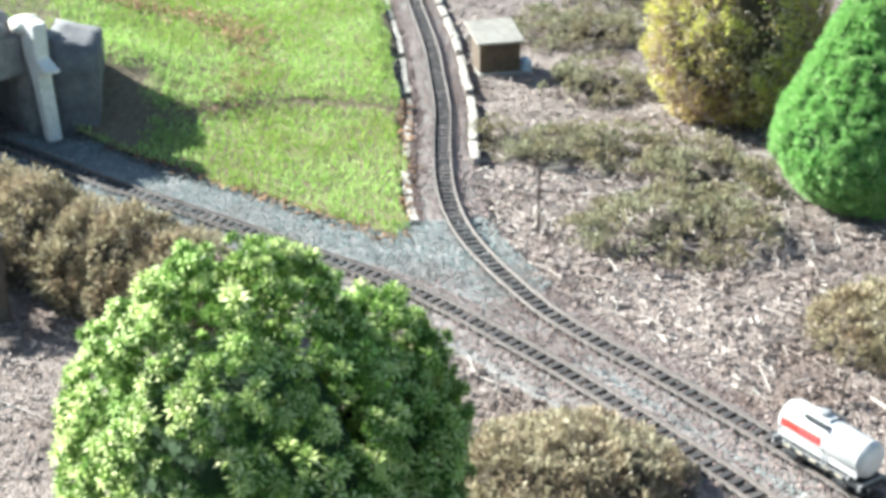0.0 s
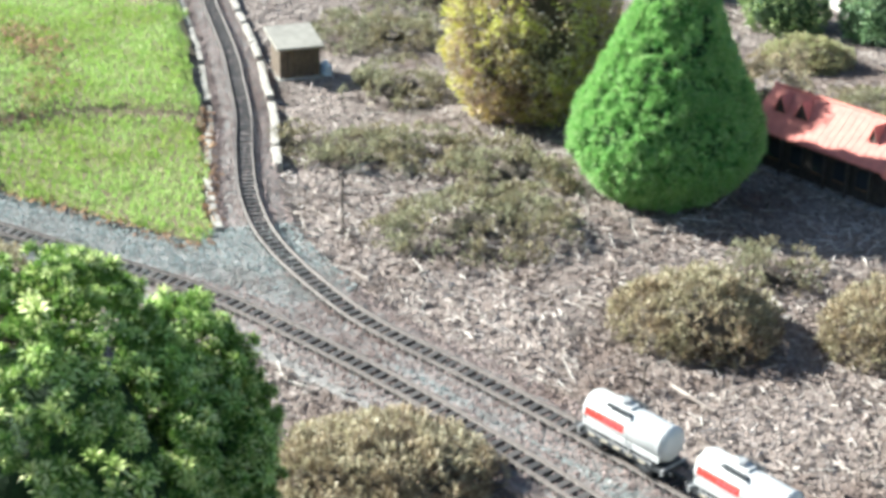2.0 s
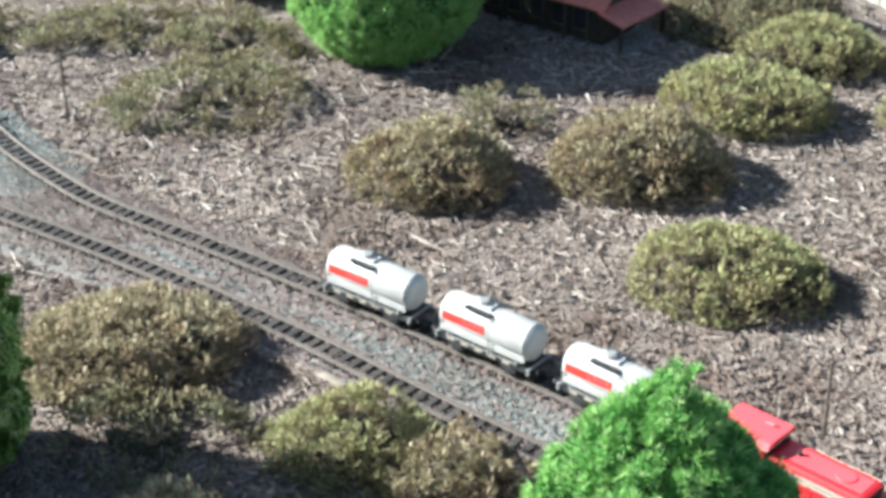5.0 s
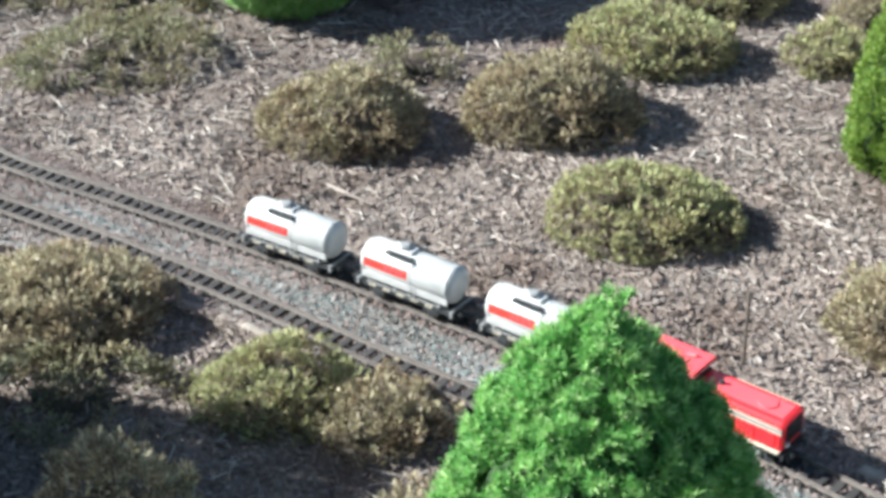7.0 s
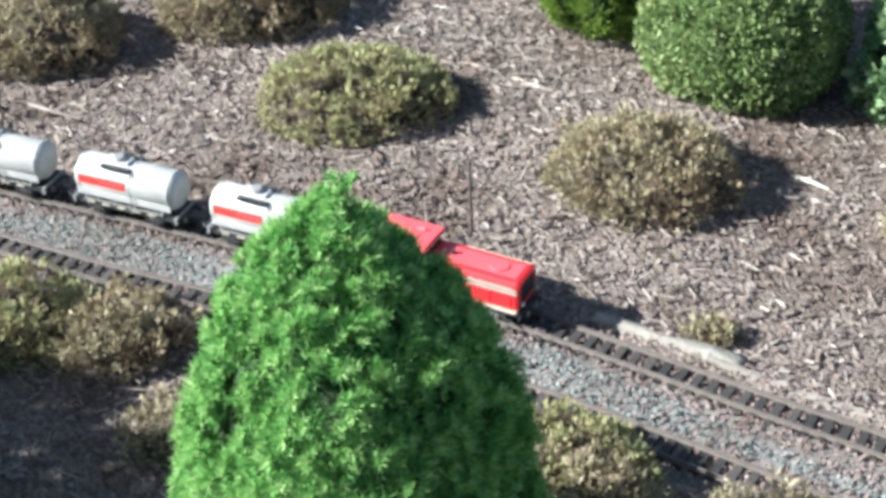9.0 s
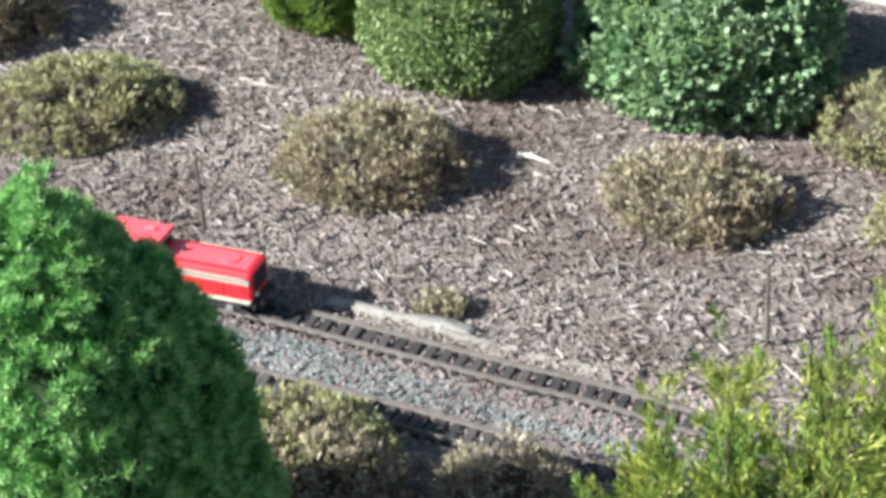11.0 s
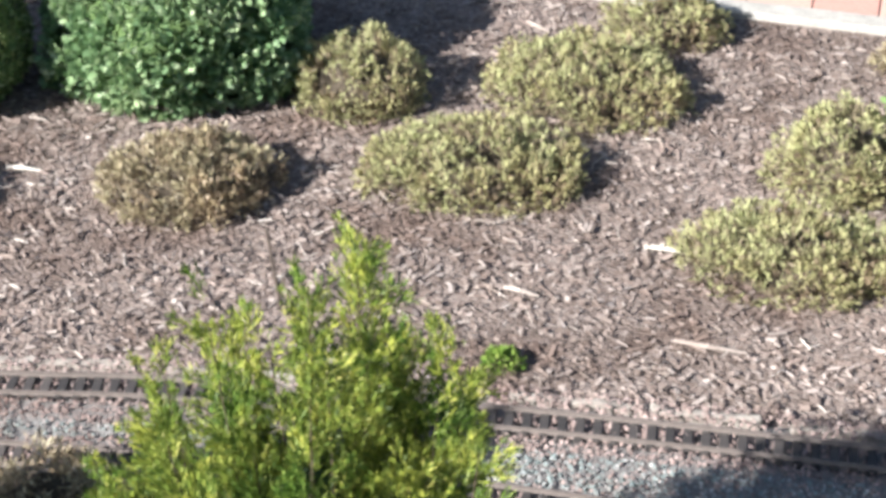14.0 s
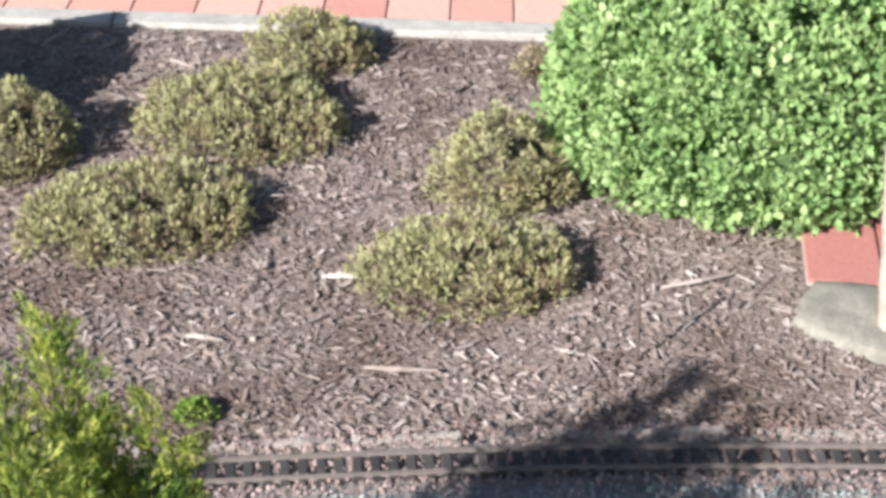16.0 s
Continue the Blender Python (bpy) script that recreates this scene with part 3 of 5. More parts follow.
STONE_V = [(1, 0, 0), (0.2, 0.9, 0.1), (-0.9, 0.3, -0.1), (-0.4, -0.8, 0.1), (0.5, -0.75, -0.1), (0.1, 0.1, 0.7)]
STONE_F = [(0, 1, 5), (1, 2, 5), (2, 3, 5), (3, 4, 5), (4, 0, 5)]
CHIP_V = [(-0.5, -0.5, 0), (0.5, -0.35, 0), (0.42, 0.5, 0), (-0.46, 0.4, 0), (-0.42, -0.4, 1), (0.44, -0.26, 0.8), (0.36, 0.42, 1), (-0.4, 0.3, 0.9)]
FLAKE_V = [(-0.5, -0.5, 0), (0.5, -0.4, 0), (-0.46, -0.45, 1), (0.45, -0.36, 0.9), (0.44, 0.5, 0.3), (-0.48, 0.42, 0.1)]
FLAKE_F = [(0, 1, 3, 2), (2, 3, 4, 5)]
CHIP_F = [(4, 5, 6, 7), (0, 1, 5, 4), (1, 2, 6, 5), (2, 3, 7, 6), (3, 0, 4, 7)]


def strewn(name, mat, x, y, z, length, width, thick, proto, label, category, seed, tilt=0.25):
    rng = np.random.default_rng(seed)
    n = len(x)
    a = rng.uniform(0, 6.28, n)
    up = unit(np.stack([rng.normal(size=n) * tilt, rng.normal(size=n) * tilt, np.ones(n)], -1))
    e = np.stack([np.cos(a), np.sin(a), 0 * a], -1)
    ax = unit(e - up * (e * up).sum(-1, keepdims=True))
    ay = np.cross(up, ax)
    turn = np.stack([ax * length[:, None], ay * width[:, None], up * thick[:, None]], axis=2)
    ob = part_mesh(name, scattered(name, *proto, turn, np.stack([x, y, z], -1), mat))
    return tagged(ob, label, category, kind="stuff")


def in_ballast(x, y):
    r, _ = REAR.near_to(x, y)
    n, _ = NEAR.near_to(x, y)
    lawn = inside(LAWN, x, y)
    strip = (np.abs(r) < 0.09) | ((n > -0.085) & (n < np.where(x > -3.8, 0.3, 0.2)) & (r < 0.09))
    return strip & ~lawn, r, n, lawn


def portal_zone(x, y):
    return (x < -4.3) & (y < -0.12)


# loose gravel, grey between the tracks and pinkish beside the rails
rng = np.random.default_rng(11)
found = []
for _ in range(2):
    sx, sy = rng.uniform(-6.3, 1.2, 300000), rng.uniform(-0.6, 2.4, 300000)
    ok, r, n, _lawn = in_ballast(sx, sy)
    found.append(np.stack([sx[ok], sy[ok], r[ok], n[ok]]))
sx, sy, r, n = np.concatenate(found, axis=1)
lift = np.where(np.minimum(np.abs(r), np.abs(n)) < 0.033, 0.0014, 0.0)
drift = Lumps(np.random.default_rng(8), 12, 3, 9)(np.stack([sx, sy, 0 * sx], -1)) * 0.02
pink = ((r > -0.07 - drift) | (n < 0.05 + drift)) & (sx > -3.5 + drift * 10) | (sx < -3.7) & (np.abs(r) < 0.1)
pink |= (rng.uniform(0, 1, len(sx)) < 0.28) & (sx > -3.4)
size = rng.uniform(0.0024, 0.0048, len(sx))
for chosen, mat, name, label in ((pink, GRAVEL_PINK, "gravel", "loose pinkish-brown gravel beside the rails"), (~pink, GRAVEL_GREY, "gravel", "loose grey-green gravel between the tracks")):
    k = size[chosen]
    strewn(name, mat, sx[chosen], sy[chosen], 0.0205 + lift[chosen] + rng.uniform(-0.003, 0.003, len(k)), k, k * 0.8, k * 0.75, (STONE_V, STONE_F), label, "gravel", 12, 0.5)

# bark mulch
SHRED_V = [(-0.5, -0.5, 0), (0.5, -0.4, 0), (0.5, 0.4, 0), (-0.5, 0.5, 0), (-0.42, 0.05, 1), (0.44, -0.05, 0.8)]
SHRED_F = [(0, 1, 5, 4), (2, 3, 4, 5)]
mx, my = rng.uniform(-6.6, 1.0, 230000), rng.uniform(-0.9, 3.7, 230000)
ok, r, n, on_lawn = in_ballast(mx, my)
keep = ~ok & ~on_lawn & (my < path_edge(mx) - 0.02) & ~((mx > 0.56) & (my > 2.58)) & ~((mx < -3.7) & (my < 0.55) & (n > 0)) & ~portal_zone(mx, my)
keep &= rng.uniform(0, 1, len(mx)) < np.where(mx < -4.2, 0.5, np.where(my < 0.3, 0.4, 1.0))
mx, my = mx[keep], my[keep]
ln = np.clip(0.0112 * np.exp(0.5 * rng.normal(size=len(mx))), 0.005, 0.045)
broad = np.arange(len(mx)) % 5 < 2
for chosen, proto, label in ((broad, (FLAKE_V, FLAKE_F), "weathered grey-brown flat bark chips on the garden bed"), (~broad, (SHRED_V, SHRED_F), "weathered grey-brown shredded bark mulch on the garden bed")):
    q = int(chosen.sum())
    wide = 1.6 if chosen is broad else 1.0
    strewn("bark_mulch", MULCH, mx[chosen], my[chosen], land(mx[chosen], my[chosen]) + rng.uniform(-0.002, 0.008, q), ln[chosen], rng.uniform(0.0026, 0.006, q) * wide, rng.uniform(0.001, 0.0035, q), proto, label, "mulch", 13, 0.24)
# bleached slivers, thickest towards the far end of the bed
pick = rng.uniform(0, 1, len(mx)) < np.where(mx < -2.2, 0.12, np.where(mx < -1.4, 0.075, 0.045))
tx, ty = mx[pick], my[pick]
tl = np.clip(0.028 * np.exp(0.45 * rng.normal(size=len(tx))), 0.012, 0.085) * np.where(tx < -2.8, 1.35, np.where(tx < -1.6, 1.0, 0.9))
strewn("dry_stick", STICK, tx, ty, land(tx, ty) + rng.uniform(0.004, 0.013, len(tx)), tl, rng.uniform(0.0014, 0.003, len(tx)) * np.where(tx < -2.8, 1.7, 1.15), rng.uniform(0.0012, 0.0025, len(tx)), (SHRED_V, SHRED_F), "bleached dry slivers lying on the mulch", "twigs", 14, 0.2)

# lawn
lx, ly = np.meshgrid(np.arange(-6.9, -3.55, 0.03), np.arange(-1.9, 0.64, 0.03))
lz = land(lx.ravel(), ly.ravel()) + 0.02
cells = np.stack([np.arange(lx.size)] * 4, -1).reshape(*lx.shape, 4)
quad = np.stack([cells[:-1, :-1, 0], cells[:-1, 1:, 0], cells[1:, 1:, 0], cells[1:, :-1, 0]], -1).reshape(-1, 4)
cx, cy = lx.ravel()[quad].mean(1), ly.ravel()[quad].mean(1)
lawn_mesh = mesh_of("lawn", np.stack([lx.ravel(), ly.ravel(), lz], -1), quad[inside(LAWN, cx, cy)], LAWN_SOIL, True)
lawn = tagged(part_mesh("lawn", lawn_mesh), "bright green mown lawn beside the track", "lawn", kind="structure")
gxs, gys = rng.uniform(-6.9, -3.55, 130000), rng.uniform(-1.4, 0.64, 130000)
wander = Lumps(np.random.default_rng(22), 14, 8, 20)
flat_at = np.stack([gxs, gys, 0 * gxs], -1)
ok = inside(LAWN, gxs + 0.018 * wander(flat_at), gys + 0.018 * wander(flat_at + 5.0))
worn = Lumps(np.random.default_rng(21), 16, 3, 8)(np.stack([gxs, gys * 1.4, 0 * gxs], -1))
edge_line = np.abs(gxs + 4.52 + 0.05 * np.sin(7 * gys)) < 0.016
ok &= ((worn < 0.8) | (rng.uniform(0, 1, len(gxs)) < 0.3)) & (~edge_line | (rng.uniform(0, 1, len(gxs)) < 0.25))
ok &= np.hypot((gxs + 4.52) / 0.24, (gys + 0.3) / 0.12) > 0.9 + 0.35 * wander(flat_at * 2.3) + rng.uniform(-0.25, 0.25, len(gxs))
gxs, gys = gxs[ok], gys[ok]
gup = unit(np.stack([rng.normal(size=len(gxs)) * 0.45, rng.normal(size=len(gxs)) * 0.45, np.ones(len(gxs))], -1))
gsize = rng.uniform(0.012, 0.026, len(gxs))
grass = part_mesh("grass", scattered("grass", LEAF_V, LEAF_F, frames_of(gup, rng, gsize, 0.3), np.stack([gxs, gys, land(gxs, gys) + 0.018], -1), GRASS))
tagged(grass, "short bright green grass blades of the lawn", "grass", kind="stuff")

# ---- railway ----


def rail_mesh(line, off, s0, s1, z):
    """A rail: foot, web and head swept along the line."""
    prof = [(-0.0024, 0), (-0.0024, 0.0015), (-0.001, 0.0025), (-0.001, 0.0058), (-0.0015, 0.0066), (-0.0015, 0.0085), (0.0015, 0.0085), (0.0015, 0.0066), (0.001, 0.0058), (0.001, 0.0025), (0.0024, 0.0015), (0.0024, 0)]
    s = np.arange(s0, s1, 0.03)
    a, n = line.at(s), line.side(s)
    v = np.zeros((len(s), len(prof), 3))
    for k, (o, h) in enumerate(prof):
        v[:, k, :2] = a + n * (off + o)
        v[:, k, 2] = z + h
    m = len(prof)
    i, j = np.meshgrid(np.arange(len(s) - 1), np.arange(m), indexing="ij")
    f = np.stack([i * m + j, (i + 1) * m + j, (i + 1) * m + (j + 1) % m, i * m + (j + 1) % m], -1).reshape(-1, 4)
    return mesh_of("rail", v.reshape(-1, 3), f, RAIL, False)


def sleeper_mesh():
    bm = block((-0.0072, -0.0275, -0.012), (0.0072, 0.0275, 0.0036), 0.001)
    for y in (-0.0225, 0.0225):
        block((-0.004, y - 0.007, 0.002), (0.004, y - 0.004, 0.0055), 0.0, bm)
        block((-0.004, y + 0.004, 0.002), (0.004, y + 0.007, 0.0055), 0.0, bm)
    me = bpy.data.meshes.new("sleeper")
    bm.to_mesh(me)
    bm.free()
    me.materials.append(SLEEPER)
    return me


RAIL_Z = 0.026
SLEEPER_MESH = sleeper_mesh()


def railway(line, s0, s1, label, seed):
    root = empty("railway_track", Matrix(), label, "track", "tracks of the garden railway")
    for off in (-0.0235, 0.0235):
        part_mesh("rail", rail_mesh(line, off, s0, s1, RAIL_Z), root, "tarnished brown rail")
    r = random.Random(seed)
    s = s0
    while s < s1:
        p, d = line.at(s), line.along(s)
        ob = new("sleeper", SLEEPER_MESH)
        ob.parent = root
        ob.matrix_basis = pose(p[0], p[1], RAIL_Z - 0.0028 + r.uniform(-0.0006, 0.0006), 0, 0, math.degrees(math.atan2(d[1], d[0])) + r.uniform(-1, 1))
        s += 0.027
    return root


railway(REAR, REAR.length_at_x(-6.0), REAR.length_at_x(1.3), "curved model railway track with dark sleepers on gravel", 1)
railway(NEAR, NEAR.length_at_x(-4.75), NEAR.length_at_x(1.3), "model railway track with dark sleepers leading to the tunnel", 2)

# ---- train ----


def wheel(parent, x, y, r=0.0125):
    bm = bmesh.new()
    s = 1 if y > 0 else -1
    rod((x, y - s * 0.0045, r), (x, y - s * 0.0028, r), r + 0.002, r + 0.0022, 20, bm)
    rod((x, y - s * 0.0028, r), (x, y + s * 0.003, r), r, r * 0.97, 20, bm)
    rod((x, y + s * 0.003, r), (x, y + s * 0.0042, r), r * 0.6, r * 0.5, 12, bm)
    ob = part("wheel", bm, BLACK, parent, "dark metal wheel")
    bm = bmesh.new()
    rod((x, y + s * 0.0029, r), (x, y + s * 0.0034, r), r * 0.9, r * 0.86, 20, bm)
    part("tyre", bm, STEEL, ob)
    return ob


def buffers(parent, x, way):
    for y in (-0.022, 0.022):
        bm = rod((x, y, 0.026), (x + way * 0.009, y, 0.026), 0.0036, 0.0028, 10)
        rod((x + way * 0.009, y, 0.026), (x + way * 0.0115, y, 0.026), 0.0062, 0.0056, 14, bm)
        part("buffer", bm, BLACK, parent)
    bm = block((min(x, x + way * 0.02), -0.004, 0.012), (max(x, x + way * 0.02), 0.004, 0.018), 0.001)
    rod((x + way * 0.02, -0.006, 0.015), (x + way * 0.02, 0.006, 0.015), 0.003, 0.003, 8, bm)
    part("coupling", bm, BLACK, parent)


def hood_block(x0, x1, half, z0, z1, front=False, back=False):
    """An engine hood with a rounded-off top and raked end."""
    prof = [(-half, z0), (-half, z1 - 0.009), (-half + 0.002, z1 - 0.0045), (-half + 0.006, z1 - 0.0012), (-half + 0.012, z1), (half - 0.012, z1), (half - 0.006, z1 - 0.0012), (half - 0.002, z1 - 0.0045), (half, z1 - 0.009), (half, z0)]
    bm = bmesh.new()
    stations = [x0, x0 + 0.004, x1 - 0.006, x1]
    rows = []
    for k, x in enumerate(stations):
        c = 0.93 if (k == 3 and front) or (k == 0 and back) else 1.0
        rows.append([bm.verts.new((x, y * c, z0 + (z - z0) * (c if c == 1 else 0.95))) for y, z in prof])
    for a, b in zip(rows, rows[1:]):
        for k in range(len(prof) - 1):
            bm.faces.new((a[k], b[k], b[k + 1], a[k + 1]))
    bm.faces.new(rows[0])
    bm.faces.new(list(reversed(rows[-1])))
    bmesh.ops.recalc_face_normals(bm, faces=bm.faces)
    return bm


def locomotive(m):
    L = 0.365
    root = empty("diesel_locomotive", m, "faded red model diesel locomotive with cream lines on the track", "locomotive")
    part("underframe", block((0.004, -0.034, 0.019), (L - 0.004, 0.034, 0.03), 0.002), BLACK, root)
    part("footplate", block((0.006, -0.041, 0.029), (L - 0.008, 0.041, 0.0335), 0.001), CREAM, root, "cream-edged footplate")
    hoods = (("rear_hood", 0.007, 0.098, 0.036, 0.086, False, True), ("front_hood", 0.19, L - 0.006, 0.036, 0.086, True, False))
    for name, x0, x1, half, top, fr, ba in hoods:
        hood = part(name, hood_block(x0, x1, half, 0.0335, top, fr, ba), RED, root)
        part("hood_top", block((x0 + 0.008, -0.021, top - 0.001), (x1 - 0.01, 0.021, top + 0.0012), 0.001), RED_TOP, hood, "sun-faded red top panel")
        for s in (-1, 1):
            y0, y1 = sorted((s * (half - 0.0005), s * (half + 0.0012)))
            for z, h, mat in ((0.0645, 0.0032, CREAM), (0.0677, 0.0042, GREY), (0.0719, 0.0032, CREAM)):
                part("line", block((x0 + 0.002, y0, z), (x1 - 0.003, y1, z + h)), mat, hood)
            for k in range(4):
                xa = x0 + 0.012 + k * (x1 - x0 - 0.02) / 4
                part("panel", block((xa, y0, 0.038), (xa + (x1 - x0 - 0.02) / 4 - 0.005, y1 - s * 0.0004, 0.0615), 0.0004), RED, hood)
            part("handrail", rod((x0 + 0.006, s * (half + 0.004), 0.0785), (x1 - 0.008, s * (half + 0.004), 0.0785), 0.0008, None, 6), CREAM, hood)
    front = L - 0.0065
    grille = part("radiator_grille", block((front, -0.024, 0.044), (front + 0.0025, 0.024, 0.078), 0.001), BLACK, root, "dark radiator grille")
    for k in range(6):
        part("louvre", block((front + 0.002, -0.022, 0.047 + k * 0.005), (front + 0.004, 0.022, 0.0485 + k * 0.005)), BLACK, grille)
    for x, w in ((L - 0.004, 1), (0.006, -1)):
        for y in (-0.026, 0.026):
            lamp = part("headlight", rod((x, y, 0.045), (x + w * 0.005, y, 0.045), 0.005, 0.0046, 14), GREY, root)
            part("lens", rod((x + w * 0.005, y, 0.045), (x + w * 0.0056, y, 0.045), 0.0038, 0.0034, 14), WHITE, lamp)
    part("fan_cover", rod((0.31, 0, 0.0868), (0.31, 0, 0.0892), 0.017, 0.016, 20), RED_TOP, root)
    part("exhaust", rod((0.225, 0, 0.086), (0.225, 0, 0.094), 0.005, 0.0042, 12), BLACK, root)
    cab = part("cab", block((0.1, -0.0385, 0.0335), (0.181, 0.0385, 0.098), 0.0015), RED, root)
    # Solid black block stands in for the shade in the gap.
    part("recess", block((0.1808, -0.034, 0.034), (0.1905, 0.034, 0.084)), BLACK, root, "black block in place of the shaded gap behind the cab")
    for s in (-1, 1):
        y0, y1 = sorted((s * 0.038, s * 0.0392))
        for xa, xb in ((0.106, 0.121), (0.127, 0.149), (0.153, 0.175)):
            win = part("window", block((xa, y0, 0.074), (xb, y1, 0.0925), 0.0004), WINDOW, cab, "dark cab window")
            e0, e1 = sorted((s * 0.0386, s * 0.0398))
            for a, b, c, d in ((xa - 0.001, xb + 0.001, 0.073, 0.0744), (xa - 0.001, xb + 0.001, 0.0921, 0.0935), (xa - 0.001, xa + 0.0004, 0.0744, 0.0921), (xb - 0.0004, xb + 0.001, 0.0744, 0.0921)):
                part("frame", block((a, e0, c), (b, e1, d)), RED_TOP, win)
        for z, h, mat in ((0.0645, 0.0032, CREAM), (0.0677, 0.0042, GREY), (0.0719, 0.0032, CREAM)):
            part("line", block((0.101, y0, z), (0.18, y1, z + h)), mat, cab)
        part("door", block((0.152, y0, 0.037), (0.176, y1 + s * 0.0002, 0.0625), 0.0004), RED, cab)
        part("emblem", block((0.137, y0, 0.047), (0.146, y1 + s * 0.0004, 0.054), 0.0004), CREAM, cab)
        part("number_bar", block((0.131, y0, 0.0405), (0.15, y1 + s * 0.0004, 0.0425)), CREAM, cab)
        for x in (0.02, 0.34, 0.172):
            part("step", block((x - 0.007, s * 0.036 - 0.004, 0.009), (x + 0.007, s * 0.036 + 0.004, 0.0105)), BLACK, root)
    for x, w in ((0.0998, -1), (0.1812, 1)):
        for y in (-0.024, 0.024):
            x0, x1 = sorted((x, x + w * 0.0012))
            part("window", block((x0, y - 0.012, 0.087), (x1, y + 0.012, 0.096), 0.0003), WINDOW, cab)
    roof = part("cab_roof", hood_block(0.09, 0.19, 0.042, 0.0975, 0.108), RED_TOP, root, "faded red cab roof")
    part("roof_edge", block((0.0895, -0.0425, 0.0965), (0.1905, 0.0425, 0.0985), 0.0005), CREAM, roof)
    part("horn", rod((0.15, 0.012, 0.1085), (0.168, 0.012, 0.111), 0.0015, 0.003, 10), RED_TOP, roof)
    part("fuel_tank", block((0.15, -0.03, 0.006), (0.215, 0.03, 0.02), 0.003), BLACK, root)
    for x in (0.078, 0.288):
        bogie = part("bogie", block((x - 0.046, -0.024, 0.01), (x + 0.046, 0.024, 0.017), 0.002), BLACK, root)
        for s in (-1, 1):
            part("side_frame", block((x - 0.048, s * 0.031 - 0.002, 0.0085), (x + 0.048, s * 0.031 + 0.002, 0.0165), 0.001), BLACK, bogie)
            for dx in (-0.029, 0.029):
                wheel(bogie, x + dx, s * 0.0265)
                part("axle_box", block((x + dx - 0.006, s * 0.034 - 0.003, 0.0075), (x + dx + 0.006, s * 0.034 + 0.003, 0.0165), 0.0012), GREY, bogie)
    buffers(root, L - 0.002, 1)
    buffers(root, 0.002, -1)
    part("buffer_beam", block((L - 0.004, -0.039, 0.018), (L - 0.0005, 0.039, 0.0288), 0.0006), BLACK, root)
    part("buffer_beam", block((0.0005, -0.039, 0.018), (0.004, 0.039, 0.0288), 0.0006), RED, root)
    return root


def barrel(x0, x1, r, zc, sides=32):
    """A tank barrel with dished ends."""
    prof = [(0.0, 0.02), (0.001, 0.45), (0.0035, 0.75), (0.008, 0.93), (0.014, 1.0)]
    st = [(x0 + d, k) for d, k in prof] + [(x1 - d, k) for d, k in reversed(prof)]
    v = [(x, r * k * math.cos(2 * math.pi * j / sides), zc + r * k * math.sin(2 * math.pi * j / sides)) for x, k in st for j in range(sides)]
    f = [(i * sides + j, i * sides + (j + 1) % sides, (i + 1) * sides + (j + 1) % sides, (i + 1) * sides + j) for i in range(len(st) - 1) for j in range(sides)]
    return mesh_of("tank", v, [q[::-1] for q in f], WHITE, True)


def curved_patch(x0, x1, r, zc, a0, a1, mat, name, steps=8):
    """A thin plate that lies round the barrel between two angles."""
    v, f = [], []
    for k in range(steps + 1):
        a = radians(a0 + (a1 - a0) * k / steps)
        for x in (x0, x1):
            for q in (r + 0.0008, r - 0.0005):
                v.append((x, -q * math.cos(a), zc + q * math.sin(a)))
    for k in range(steps):
        n = k * 4
        f += [(n, n + 4, n + 6, n + 2), (n, n + 1, n + 5, n + 4), (n + 2, n + 6, n + 7, n + 3)]
    f += [(0, 2, 3, 1), (steps * 4, steps * 4 + 1, steps * 4 + 3, steps * 4 + 2)]
    return mesh_of(name, v, f, mat, False)


